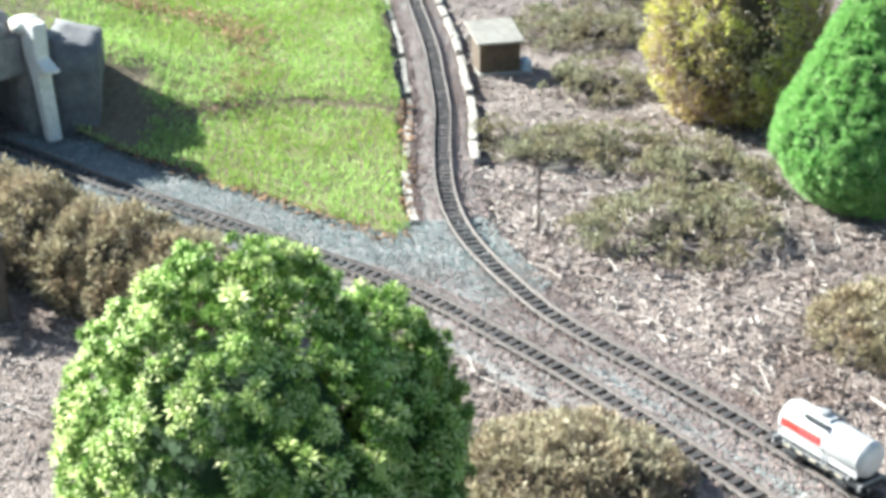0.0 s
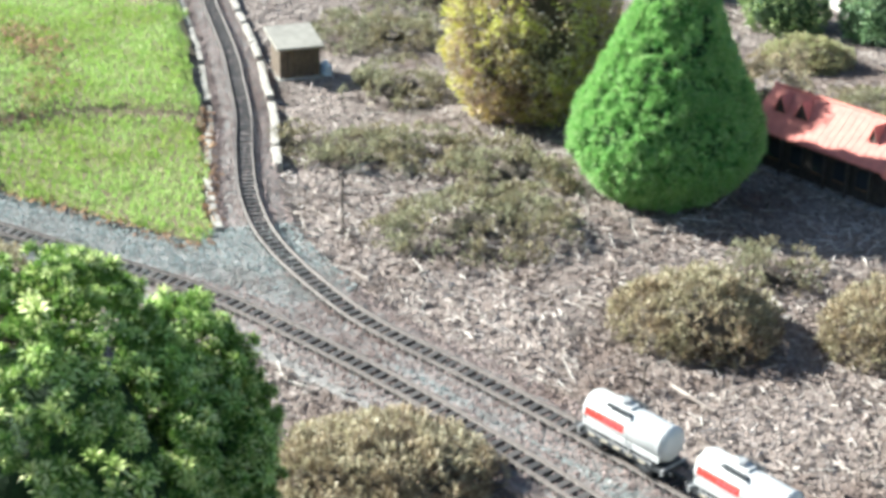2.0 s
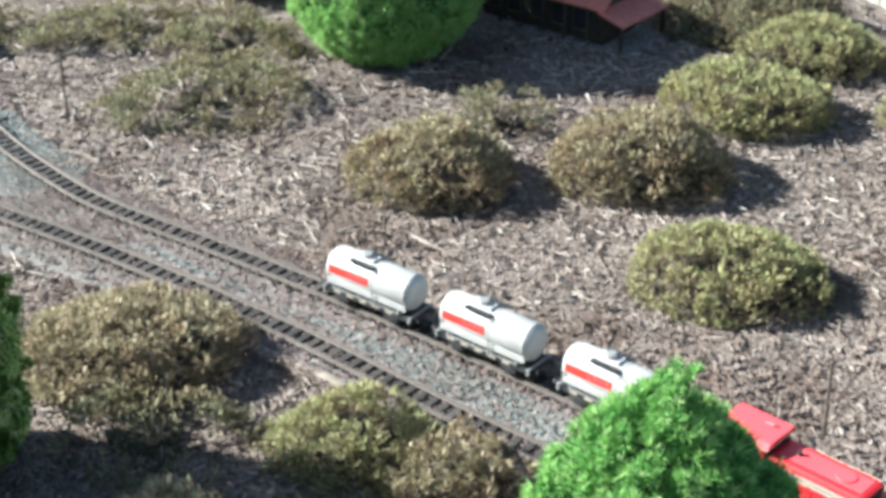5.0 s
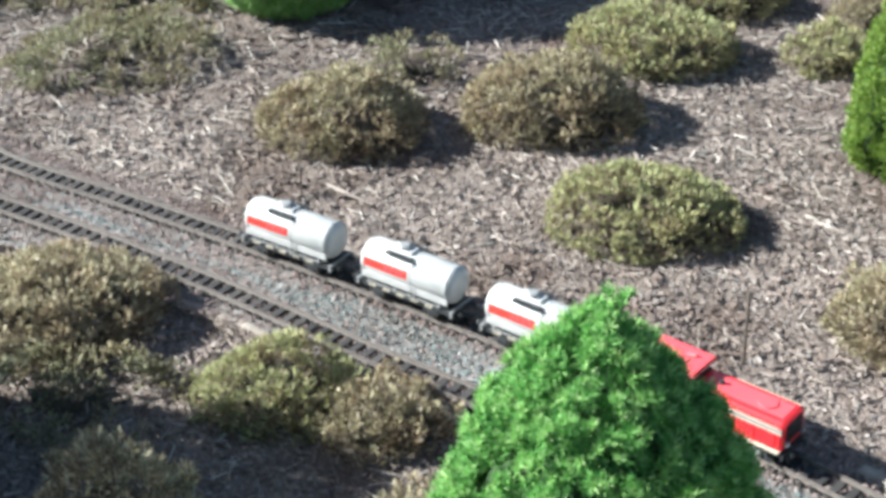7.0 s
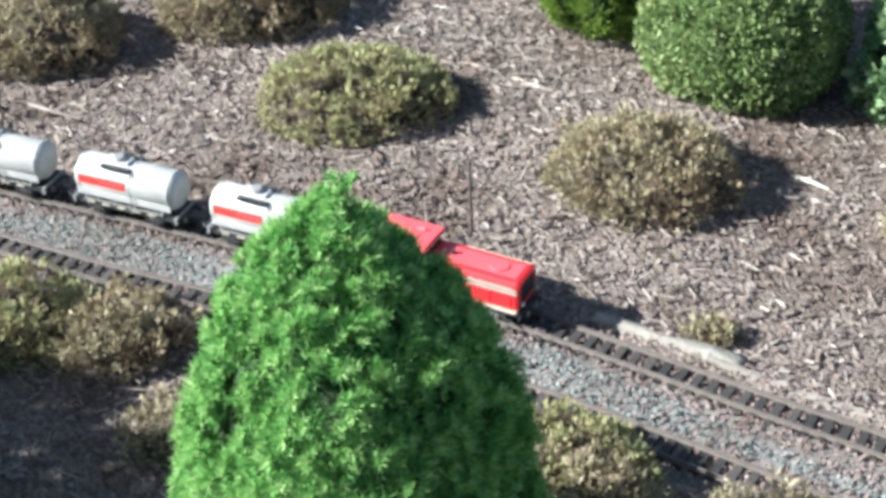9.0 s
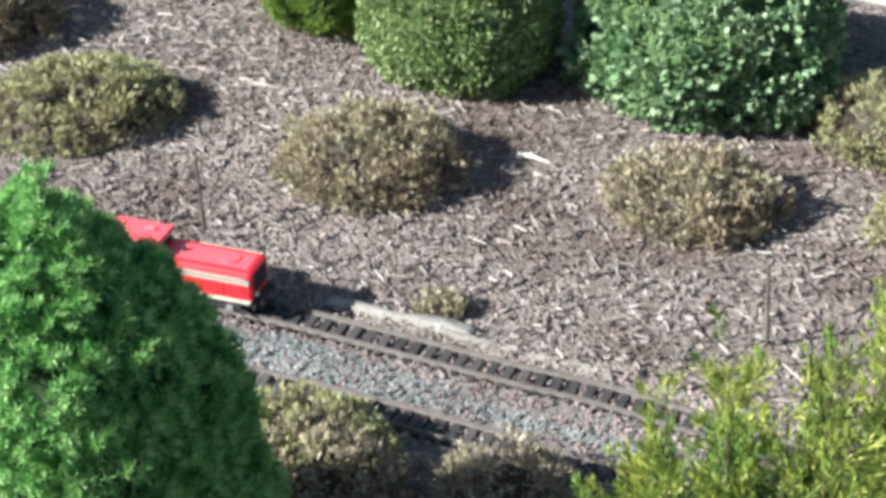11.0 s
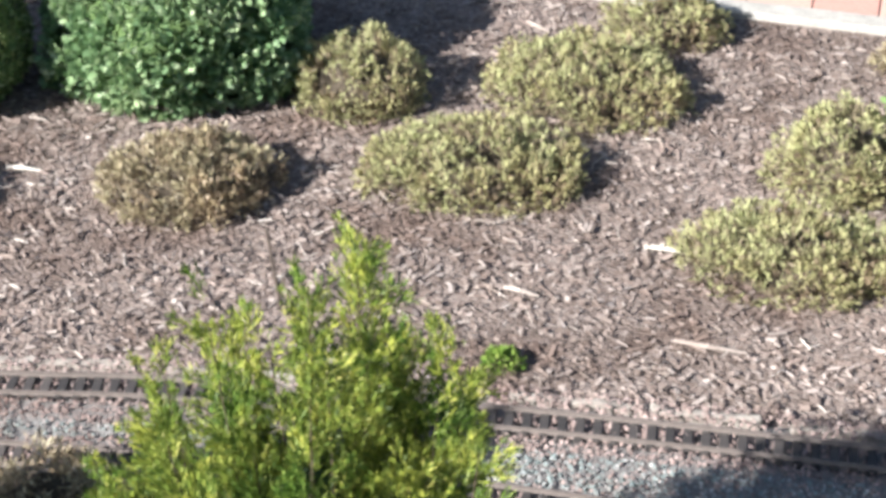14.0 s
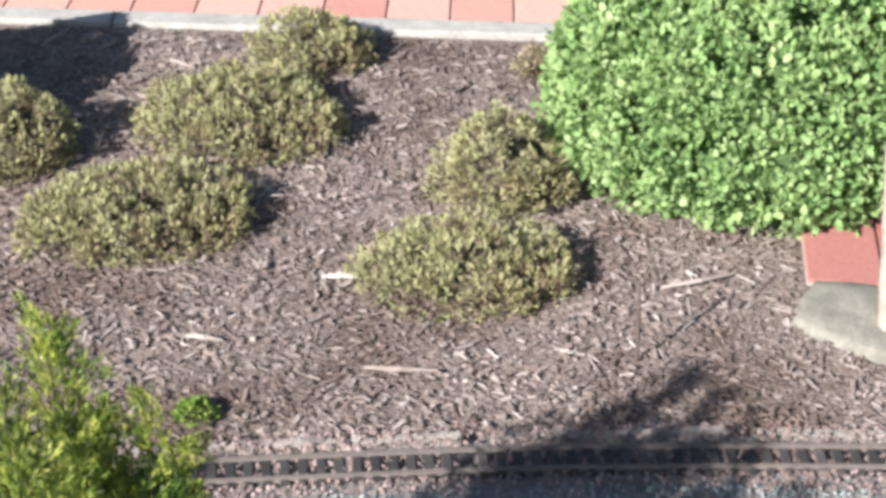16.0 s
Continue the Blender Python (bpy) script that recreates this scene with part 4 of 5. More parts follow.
def tank_wagon(m):
    T, r, zc = 0.222, 0.0365, 0.0705
    root = empty("tank_wagon", m, "white model tank wagon with a red side stripe on the track", "wagon", "tank wagons of the train")
    tank = part_mesh("tank", barrel(0.004, T - 0.004, r, zc), root, "chalky white tank barrel")
    part_mesh("band", curved_patch(0.123, 0.126, r, zc, -60, 240, WHITE, "band", 24), tank)
    for a in (0.018, T - 0.02):
        part_mesh("band", curved_patch(a, a + 0.002, r, zc, -60, 240, WHITE, "band", 24), tank)
    for s in (0, 1):
        a0, a1 = (-3, 22) if s == 0 else (158, 183)
        stripe = part_mesh("stripe", curved_patch(0.02, 0.118, r, zc, a0, a1, STRIPE, "stripe"), tank, "red stripe")
        for k in range(4):
            lo, hi = (6, 13) if s == 0 else (167, 174)
            part_mesh("lettering_bar", curved_patch(0.068 + k * 0.012, 0.076 + k * 0.012, r + 0.0006, zc, lo, hi, RED_TOP, "lettering_bar", 3), stripe)
        sg = -1 if s == 0 else 1
        walk_z = zc + r * 0.86
        part("skirt", block((0.014, sg * 0.0335 - 0.0012, 0.0425), (T - 0.014, sg * 0.0335 + 0.0012, 0.0555), 0.0006), WHITE, tank)
        way_ = part("walkway", block((0.064, sg * 0.0225 - 0.0066, walk_z), (0.124, sg * 0.0225 + 0.0066, walk_z + 0.0026)), BLACK, tank, "dark grid walkway")
        part("rail", rod((0.066, sg * 0.0275, walk_z + 0.0065), (0.122, sg * 0.0275, walk_z + 0.0065), 0.0007, None, 6), BLACK, way_)
        for k in range(2):
            part("ladder", rod((0.126 + k * 0.01, sg * 0.0385, 0.03), (0.126 + k * 0.01, sg * 0.0285, walk_z), 0.0008, None, 6), WHITE, tank)
        for k in range(5):
            part("data_bar", block((0.03 + k * 0.032, sg * 0.0335 - 0.0006, 0.026), (0.046 + k * 0.032, sg * 0.0335 + 0.0006, 0.0295)), CREAM, root)
    part("manway", rod((0.09, 0, zc + r - 0.002), (0.09, 0, zc + r + 0.009), 0.012, 0.0115, 18), WHITE, tank)
    part("valve_box", block((0.066, -0.012, zc + r - 0.004), (0.114, 0.012, zc + r + 0.004), 0.0015), WHITE, tank)
    part("lid", rod((0.09, 0, zc + r + 0.009), (0.09, 0, zc + r + 0.011), 0.0128, 0.009, 18), GREY, tank)
    part("solebar", block((0.0, -0.033, 0.021), (T, 0.033, 0.0308), 0.0015), BLACK, root)
    for x in (0.035, T - 0.047):
        part("saddle", block((x, -0.026, 0.029), (x + 0.012, 0.026, 0.045), 0.001), BLACK, root)
    for x in (0.05, T - 0.05):
        for s in (-1, 1):
            wheel(root, x, s * 0.0265)
            part("axle_guard", block((x - 0.009, s * 0.0335 - 0.0015, 0.0075), (x + 0.009, s * 0.0335 + 0.0015, 0.022), 0.0012), BLACK, root)
            part("spring", block((x - 0.018, s * 0.0345 - 0.002, 0.0165), (x + 0.018, s * 0.0345 + 0.002, 0.0195), 0.001), BLACK, root)
        part("axle", rod((x, -0.026, 0.0125), (x, 0.026, 0.0125), 0.0022, None, 8), BLACK, root)
    part("brake_box", block((0.085, -0.022, 0.01), (0.12, 0.022, 0.021), 0.002), BLACK, root)
    for x in (0.002, T - 0.008):
        part("end_beam", block((x, -0.036, 0.0205), (x + 0.006, 0.036, 0.0335), 0.001), GREY, root)
    for s in (-1, 1):
        part("pipe", rod((0.03, s * 0.0345, 0.0345), (T - 0.03, s * 0.0345, 0.0345), 0.0016, None, 8), GREY, root)
        for x in (0.028, 0.088, 0.128, T - 0.034):
            part("stay", rod((x, s * 0.0345, 0.031), (x + 0.004, s * 0.0325, 0.043), 0.0018, None, 6), GREY, root)
    part("platform", block((-0.006, -0.034, 0.0305), (0.016, 0.034, 0.0325)), BLACK, root)
    for y in (-0.03, 0.03):
        part("end_rail", rod((-0.005, y, 0.032), (-0.005, y, 0.062), 0.0009, None, 6), BLACK, root)
    part("end_rail", rod((-0.005, -0.03, 0.062), (-0.005, 0.03, 0.062), 0.0009, None, 6), BLACK, root)
    buffers(root, T - 0.001, 1)
    buffers(root, 0.0, -1)
    return root


RAIL_TOP = RAIL_Z + 0.0085


def on_track(line, s_back, length):
    """The pose of a vehicle whose back end lies at s_back, standing on both rails."""
    a, b = line.at(s_back + length * 0.2), line.at(s_back + length * 0.8)
    d = unit(b - a)
    o = a - d * length * 0.2
    return pose(o[0], o[1], RAIL_TOP, 0, 0, math.degrees(math.atan2(d[1], d[0])))


NOSE = REAR.length_at_x(-1.486)
locomotive(on_track(REAR, NOSE - 0.365, 0.365))
back = NOSE - 0.365
first = None
for k in range(3):
    back -= 0.222 + (0.02 if k == 0 else 0.058)
    where = on_track(REAR, back, 0.222)
    first = tank_wagon(where) if first is None else copy_thing(first, where) and first

# ---- shrubs and trees ----
HEATH_GROUP = "heath mounds on the mulch bed"


def heath(x, y, rx, ry, h, seed, mat=None, turn=0.0, label="rounded brown-green heath mound growing in the bark mulch", count=None, lumps=0.016):
    rx, ry, h = rx - 0.02, ry - 0.02, h * 0.9 - 0.012
    if h < 0.1 and mat is HEATH_LOW:
        rx, ry = rx + 0.026, ry + 0.026
        return plant("heath_mound", label, "shrub", x, y, rx, ry, h * 0.75, mat, seed, [1.0, 0.97, 0.93, 0.88, 0.82, 0.75, 0.66, 0.55, 0.42, 0.26, 0.05], turn, int(46000 * rx * ry), 0.0215, "sprig", 0.6, 0.7, 0.03,
                     -0.006, STEMS, HEATH_GROUP, per=20, spread=0.03, bulge=0.02, shrink=0.4, lump_low=6.0, lump_high=20.0)
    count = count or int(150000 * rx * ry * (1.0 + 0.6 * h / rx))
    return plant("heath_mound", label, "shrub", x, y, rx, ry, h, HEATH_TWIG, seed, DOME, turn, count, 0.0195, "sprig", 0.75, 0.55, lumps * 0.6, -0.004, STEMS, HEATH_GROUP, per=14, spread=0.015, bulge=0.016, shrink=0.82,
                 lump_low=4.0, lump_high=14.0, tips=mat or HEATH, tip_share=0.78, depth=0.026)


BROWN_LABEL = "rounded brown heath mound with dry tips in the bark mulch"
GREEN_LABEL = "low olive-green heath mound growing in the bark mulch"
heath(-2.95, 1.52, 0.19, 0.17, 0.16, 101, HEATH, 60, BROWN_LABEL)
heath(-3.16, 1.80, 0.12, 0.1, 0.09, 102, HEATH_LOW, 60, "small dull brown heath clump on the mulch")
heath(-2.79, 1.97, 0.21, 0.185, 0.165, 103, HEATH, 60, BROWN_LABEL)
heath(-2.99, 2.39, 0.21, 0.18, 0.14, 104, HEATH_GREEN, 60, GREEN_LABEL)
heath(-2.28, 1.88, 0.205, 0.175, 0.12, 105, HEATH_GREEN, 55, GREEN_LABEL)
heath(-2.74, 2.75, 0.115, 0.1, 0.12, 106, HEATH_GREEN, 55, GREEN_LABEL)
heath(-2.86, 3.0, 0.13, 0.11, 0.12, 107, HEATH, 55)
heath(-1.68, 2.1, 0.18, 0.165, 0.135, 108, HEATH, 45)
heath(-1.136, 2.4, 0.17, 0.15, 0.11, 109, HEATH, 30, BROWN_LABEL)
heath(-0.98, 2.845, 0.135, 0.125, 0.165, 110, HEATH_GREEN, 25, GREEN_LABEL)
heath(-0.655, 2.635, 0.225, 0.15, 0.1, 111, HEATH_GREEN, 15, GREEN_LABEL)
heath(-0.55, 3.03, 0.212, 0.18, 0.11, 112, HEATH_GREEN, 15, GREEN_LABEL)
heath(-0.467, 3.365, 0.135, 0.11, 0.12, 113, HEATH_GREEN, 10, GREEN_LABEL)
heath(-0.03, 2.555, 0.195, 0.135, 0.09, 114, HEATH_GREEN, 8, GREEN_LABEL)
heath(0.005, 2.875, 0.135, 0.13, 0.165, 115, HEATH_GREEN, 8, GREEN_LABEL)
heath(0.03, 3.36, 0.05, 0.05, 0.08, 116, HEATH, 8, "small dry heath tuft by the kerb")
# low patches towards the shed and the house
heath(-4.2, 1.04, 0.3, 0.17, 0.06, 121, HEATH_LOW, 70, "flat grey-green heath patch spreading over the mulch", lumps=0.012)
heath(-3.6, 1.16, 0.25, 0.2, 0.09, 122, HEATH_LOW, 70, "flat grey-green heath patch spreading over the mulch", lumps=0.014)
heath(-3.95, 1.35, 0.2, 0.16, 0.07, 123, HEATH_LOW, 70, "flat grey-green heath patch spreading over the mulch", lumps=0.014)
heath(-4.72, 1.21, 0.16, 0.15, 0.1, 124, HEATH_LOW, 70, "dull brown heath clump behind the shed")
heath(-5.3, 1.23, 0.26, 0.2, 0.11, 125, HEATH_LOW, 70, "dull brown heath clump behind the shed")
heath(-5.75, 1.55, 0.3, 0.22, 0.12, 126, HEATH_LOW, 70, "dull brown heath clump behind the shed")
heath(-3.5, 2.74, 0.27, 0.22, 0.13, 127, HEATH_LOW, 62, "broad olive heath behind the model house")
heath(-4.2, 2.75, 0.28, 0.2, 0.1, 128, HEATH_LOW, 62, "broad olive heath behind the model house")
heath(-3.22, 2.75, 0.2, 0.16, 0.13, 129, HEATH_GREEN, 62, GREEN_LABEL)
heath(-4.76, 2.63, 0.15, 0.13, 0.1, 130, HEATH_GREEN, 62, GREEN_LABEL)
heath(-5.05, 1.95, 0.2, 0.18, 0.1, 131, HEATH_LOW, 62, "dull brown heath clump behind the conifers")
# in front of the tracks
FRONT = "dry yellow-brown heath mound in front of the track"
heath(-2.49, 0.70, 0.215, 0.18, 0.125, 141, HEATH_DRY_LIT, 70, FRONT)
heath(-2.06, 0.975, 0.15, 0.13, 0.11, 142, HEATH_GREEN, 60, FRONT)
heath(-1.9, 1.1, 0.125, 0.11, 0.105, 148, HEATH, 60, "brown-tipped heath mound in front of the track")
heath(-1.71, 0.59, 0.15, 0.14, 0.31, 143, HEATH_DRY_LIT, 60, "tall dry yellow-brown heath bush in the front of the bed")
# HEATH_LOW picked here so that its dull tone carries the yew's shade.
heath(-2.2, 0.67, 0.15, 0.13, 0.1, 149, HEATH_LOW, 60, "heath clump whose dull dark tone stands in for the yew's shade")
heath(-1.63, 1.03, 0.08, 0.07, 0.1, 144, HEATH_DRY_LIT, 50, "small dry pinkish heath tuft in front of the track")
heath(-1.2, 1.405, 0.165, 0.115, 0.12, 145, HEATH_GREEN, 30, FRONT)
heath(-0.9, 1.545, 0.105, 0.075, 0.12, 146, HEATH_DRY_LIT, 30, FRONT)
heath(-1.11, 1.375, 0.13, 0.09, 0.135, 147, HEATH_DRY_LIT, 30, "small dry pinkish heath tuft in front of the track")
for k in range(7):
    hx, hy = -3.86 + k * 0.105, -0.73 + k * 0.117
    heath(hx + 0.012 * math.sin(k * 2.1), hy + 0.012 * math.sin(k * 3.7), 0.15 + 0.01 * math.sin(k * 1.3), 0.14, 0.27 + 0.01 * math.sin(k * 2.9), 150 + k, HEATH, 48, "clipped brown heath hedge along the track to the tunnel", lumps=0.012)
plant("dry_shrub", "dry reddish-brown shrub beside the model house", "shrub", -4.12, 2.22, 0.1, 0.09, 0.24, HEATH, 166, EGG, 0, 2600, 0.02, "sprig", 0.8, 0.6, 0.03, 0.0, STEMS, shrink=0.6)
plant("weed", "small fresh green weed beside the track", "weed", -0.405, 2.11, 0.016, 0.013, 0.008, THUJA, 167, DOME, 0, 54, 0.011, "leaf", 0.5, 0.6, 0.005, 0.0, STEMS, shrink=0.5)
heath(-1.285, 1.842, 0.055, 0.03, 0.03, 168, HEATH, 30, "small dry heath tuft beside the track edging", count=500)

# Unseen shrub, added only to throw shade on the hedge's near face.
plant("laurel_shrub", "unseen broad-leaved shrub added to shade the heath hedge", "shrub", -3.71, -1.0, 0.25, 0.24, 0.5, LAUREL, 165, DOME, 0, 6000, 0.02, "leaf", 0.3, 0.5, 0.02, 0.0, DARK_CORE, shrink=0.9, per=18, spread=0.024, bulge=0.024)
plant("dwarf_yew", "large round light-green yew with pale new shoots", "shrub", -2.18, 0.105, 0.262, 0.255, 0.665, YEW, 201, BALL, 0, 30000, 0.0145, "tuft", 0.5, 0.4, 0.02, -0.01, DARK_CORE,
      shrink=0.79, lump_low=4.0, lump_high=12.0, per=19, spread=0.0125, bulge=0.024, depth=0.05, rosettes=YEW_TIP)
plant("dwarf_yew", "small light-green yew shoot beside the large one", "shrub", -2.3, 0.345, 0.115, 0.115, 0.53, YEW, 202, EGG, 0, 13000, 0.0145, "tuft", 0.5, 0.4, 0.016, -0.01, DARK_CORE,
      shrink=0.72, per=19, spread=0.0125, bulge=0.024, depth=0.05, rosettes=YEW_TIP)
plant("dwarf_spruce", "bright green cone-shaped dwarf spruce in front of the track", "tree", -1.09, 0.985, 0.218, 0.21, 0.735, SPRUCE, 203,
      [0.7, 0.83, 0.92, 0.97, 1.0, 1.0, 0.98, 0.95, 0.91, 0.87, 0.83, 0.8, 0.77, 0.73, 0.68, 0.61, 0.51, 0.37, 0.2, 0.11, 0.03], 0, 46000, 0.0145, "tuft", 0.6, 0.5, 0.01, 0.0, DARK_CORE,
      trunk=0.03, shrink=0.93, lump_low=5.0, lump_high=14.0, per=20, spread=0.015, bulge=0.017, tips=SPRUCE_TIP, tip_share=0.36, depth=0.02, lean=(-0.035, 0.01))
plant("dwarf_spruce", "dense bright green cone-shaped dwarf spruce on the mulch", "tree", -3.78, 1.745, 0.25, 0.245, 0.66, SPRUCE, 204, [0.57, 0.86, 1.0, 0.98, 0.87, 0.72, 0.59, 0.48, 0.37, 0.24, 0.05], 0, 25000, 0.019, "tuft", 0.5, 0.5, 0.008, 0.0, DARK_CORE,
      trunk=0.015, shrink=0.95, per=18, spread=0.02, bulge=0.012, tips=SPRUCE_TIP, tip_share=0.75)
plant("bronze_conifer", "rounded yellow conifer with bronzed brown patches", "tree", -4.45, 1.545, 0.2, 0.195, 0.72, BRONZE, 205, EGG, 0, 26000, 0.022, "sprig", 0.5, 0.5, 0.035, 0.0, STEMS, trunk=0.02, shrink=0.84, per=26, spread=0.03, bulge=0.03, tips=BRONZE_TIP, tip_share=0.5, depth=0.04)
plant("thuja", "upright yellow-green thuja at the back of the bed", "tree", -2.21, 2.51, 0.115, 0.11, 0.6, THUJA, 206, SPIRE, 0, 18000, 0.018, "sprig", 1.2, 0.35, 0.014, 0.0, DARK_CORE, trunk=0.02, shrink=0.8, per=24, spread=0.014, bulge=0.012)
plant("box_ball", "clipped grey-green box ball on the mulch", "shrub", -1.85, 2.565, 0.205, 0.2, 0.36, BOX, 207, BALL, 0, 26000, 0.012, "leaf", 0.3, 0.6, 0.014, 0.0, GREEN_CORE, shrink=0.93, per=16, spread=0.016, bulge=0.012)
plant("laurel_shrub", "dark green broad-leaved shrub with rounded outline", "shrub", -1.39, 2.84, 0.27, 0.24, 0.41, LAUREL, 208, DOME, 20, 15000, 0.021, "blunt", 0.2, 0.35, 0.025, 0.0, GREEN_CORE, shrink=0.86, per=11, spread=0.011, bulge=0.01, depth=0.03)
plant("box_hedge", "large fresh light-green clipped box shrub by the path", "shrub", 0.51, 3.07, 0.41, 0.29, 0.44, LIGHT_BOX, 209, [0.9, 0.97, 1.0, 1.0, 1.0, 0.98, 0.95, 0.9, 0.8, 0.6, 0.1], 8, 36000, 0.018, "blunt", 0.5, 0.7, 0.016, 0.0, GREEN_CORE,
      shrink=0.86, lump_low=6.0, lump_high=18.0, per=12, spread=0.016, bulge=0.024, depth=0.055)
for k, (bx, by, br, bh) in enumerate(((-5.2, 2.75, 0.15, 0.24), (-5.0, 3.02, 0.14, 0.22), (-5.75, 2.6, 0.17, 0.26), (-6.3, 2.4, 0.22, 0.3), (-6.6, 1.6, 0.25, 0.25))):
    plant("box_ball", "small dark green shrub at the back of the bed", "shrub", bx, by, br, br * 0.9, bh, LAUREL if k % 2 else BOX, 220 + k, BALL, 0, 4500, 0.016, "leaf", 0.3, 0.7, 0.015, 0.0, DARK_CORE, shrink=0.88, per=14)


def cypress(x, y, h, r, seed):
    """A feathery conifer: many upright plumes of thin sprays."""
    rng = np.random.default_rng(seed)
    root = empty("golden_cypress", pose(x, y, 0), "feathery yellow-green cypress with loose upright plumes", "tree")
    part("trunk", rod((0, 0, -0.02), (0, 0, h * 0.7), 0.018, 0.006, 8), TRUNK, root)
    places, ways, sizes = [], [], []
    limbs = bmesh.new()
    for k in range(70):
        a = k * 2.4 + rng.uniform(-0.5, 0.5)
        rr = r * math.sqrt((k + 0.5) / 70)
        top = h * (1.0 - 0.1 * (rr / r) ** 2) * (rng.uniform(0.68, 0.9) if k % 6 else rng.uniform(0.94, 1.04))
        foot = np.array((rr * 0.3 * math.cos(a), rr * 0.3 * math.sin(a), h * 0.08))
        tip = np.array((rr * 1.05 * math.cos(a) + rng.normal() * 0.02, rr * 1.05 * math.sin(a) + rng.normal() * 0.02, top))
        bow = np.array((math.cos(a), math.sin(a), 0)) * rr * rng.uniform(0.1, 0.35)
        rod(foot, foot * 0.5 + tip * 0.5 + bow, 0.0025, 0.0016, 5, limbs)
        rod(foot * 0.5 + tip * 0.5 + bow, tip, 0.0016, 0.0006, 5, limbs)
        # side sprays, each a small feather that leaves the limb outwards and up
        for j in range(40):
            u0 = rng.uniform(0.05, 1.0) ** 0.85
            at = foot * (1 - u0) + tip * u0 + bow * 4 * u0 * (1 - u0)
            b = rng.uniform(0, 6.28)
            way = unit(np.array((math.cos(b) * 0.6 + math.cos(a) * 0.3, math.sin(b) * 0.6 + math.sin(a) * 0.3, rng.uniform(0.7, 1.3))))
            long = rng.uniform(0.035, 0.085) * (1.1 - 0.5 * u0)
            n = 26
            u = rng.uniform(0, 1, n)
            spread = 0.009 * (1.05 - u)[:, None]
            places.append(at + way * (u * long)[:, None] + rng.normal(size=(n, 3)) * spread)
            ways.append(unit(way + rng.normal(size=(n, 3)) * 0.3))
            sizes.append(rng.uniform(0.007, 0.0145, n))
    lump = Lumps(rng, low=4.0, high=10.0)
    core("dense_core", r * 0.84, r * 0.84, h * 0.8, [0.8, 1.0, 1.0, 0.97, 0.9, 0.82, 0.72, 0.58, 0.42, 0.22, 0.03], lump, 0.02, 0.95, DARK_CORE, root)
    tagged(part("branchwork", limbs, TRUNK, root), kind="stuff")
    p, d, s = np.concatenate(places), np.concatenate(ways), np.concatenate(sizes)
    part_mesh("foliage", scattered("foliage", SPRIG_V, SPRIG_F, frames_of(d, rng, s * 1.6, 0.5, 0.6), p, CYPRESS), root)
    return root


cypress(-0.325, 1.265, 0.705, 0.172, 301)

# ---- small buildings ----


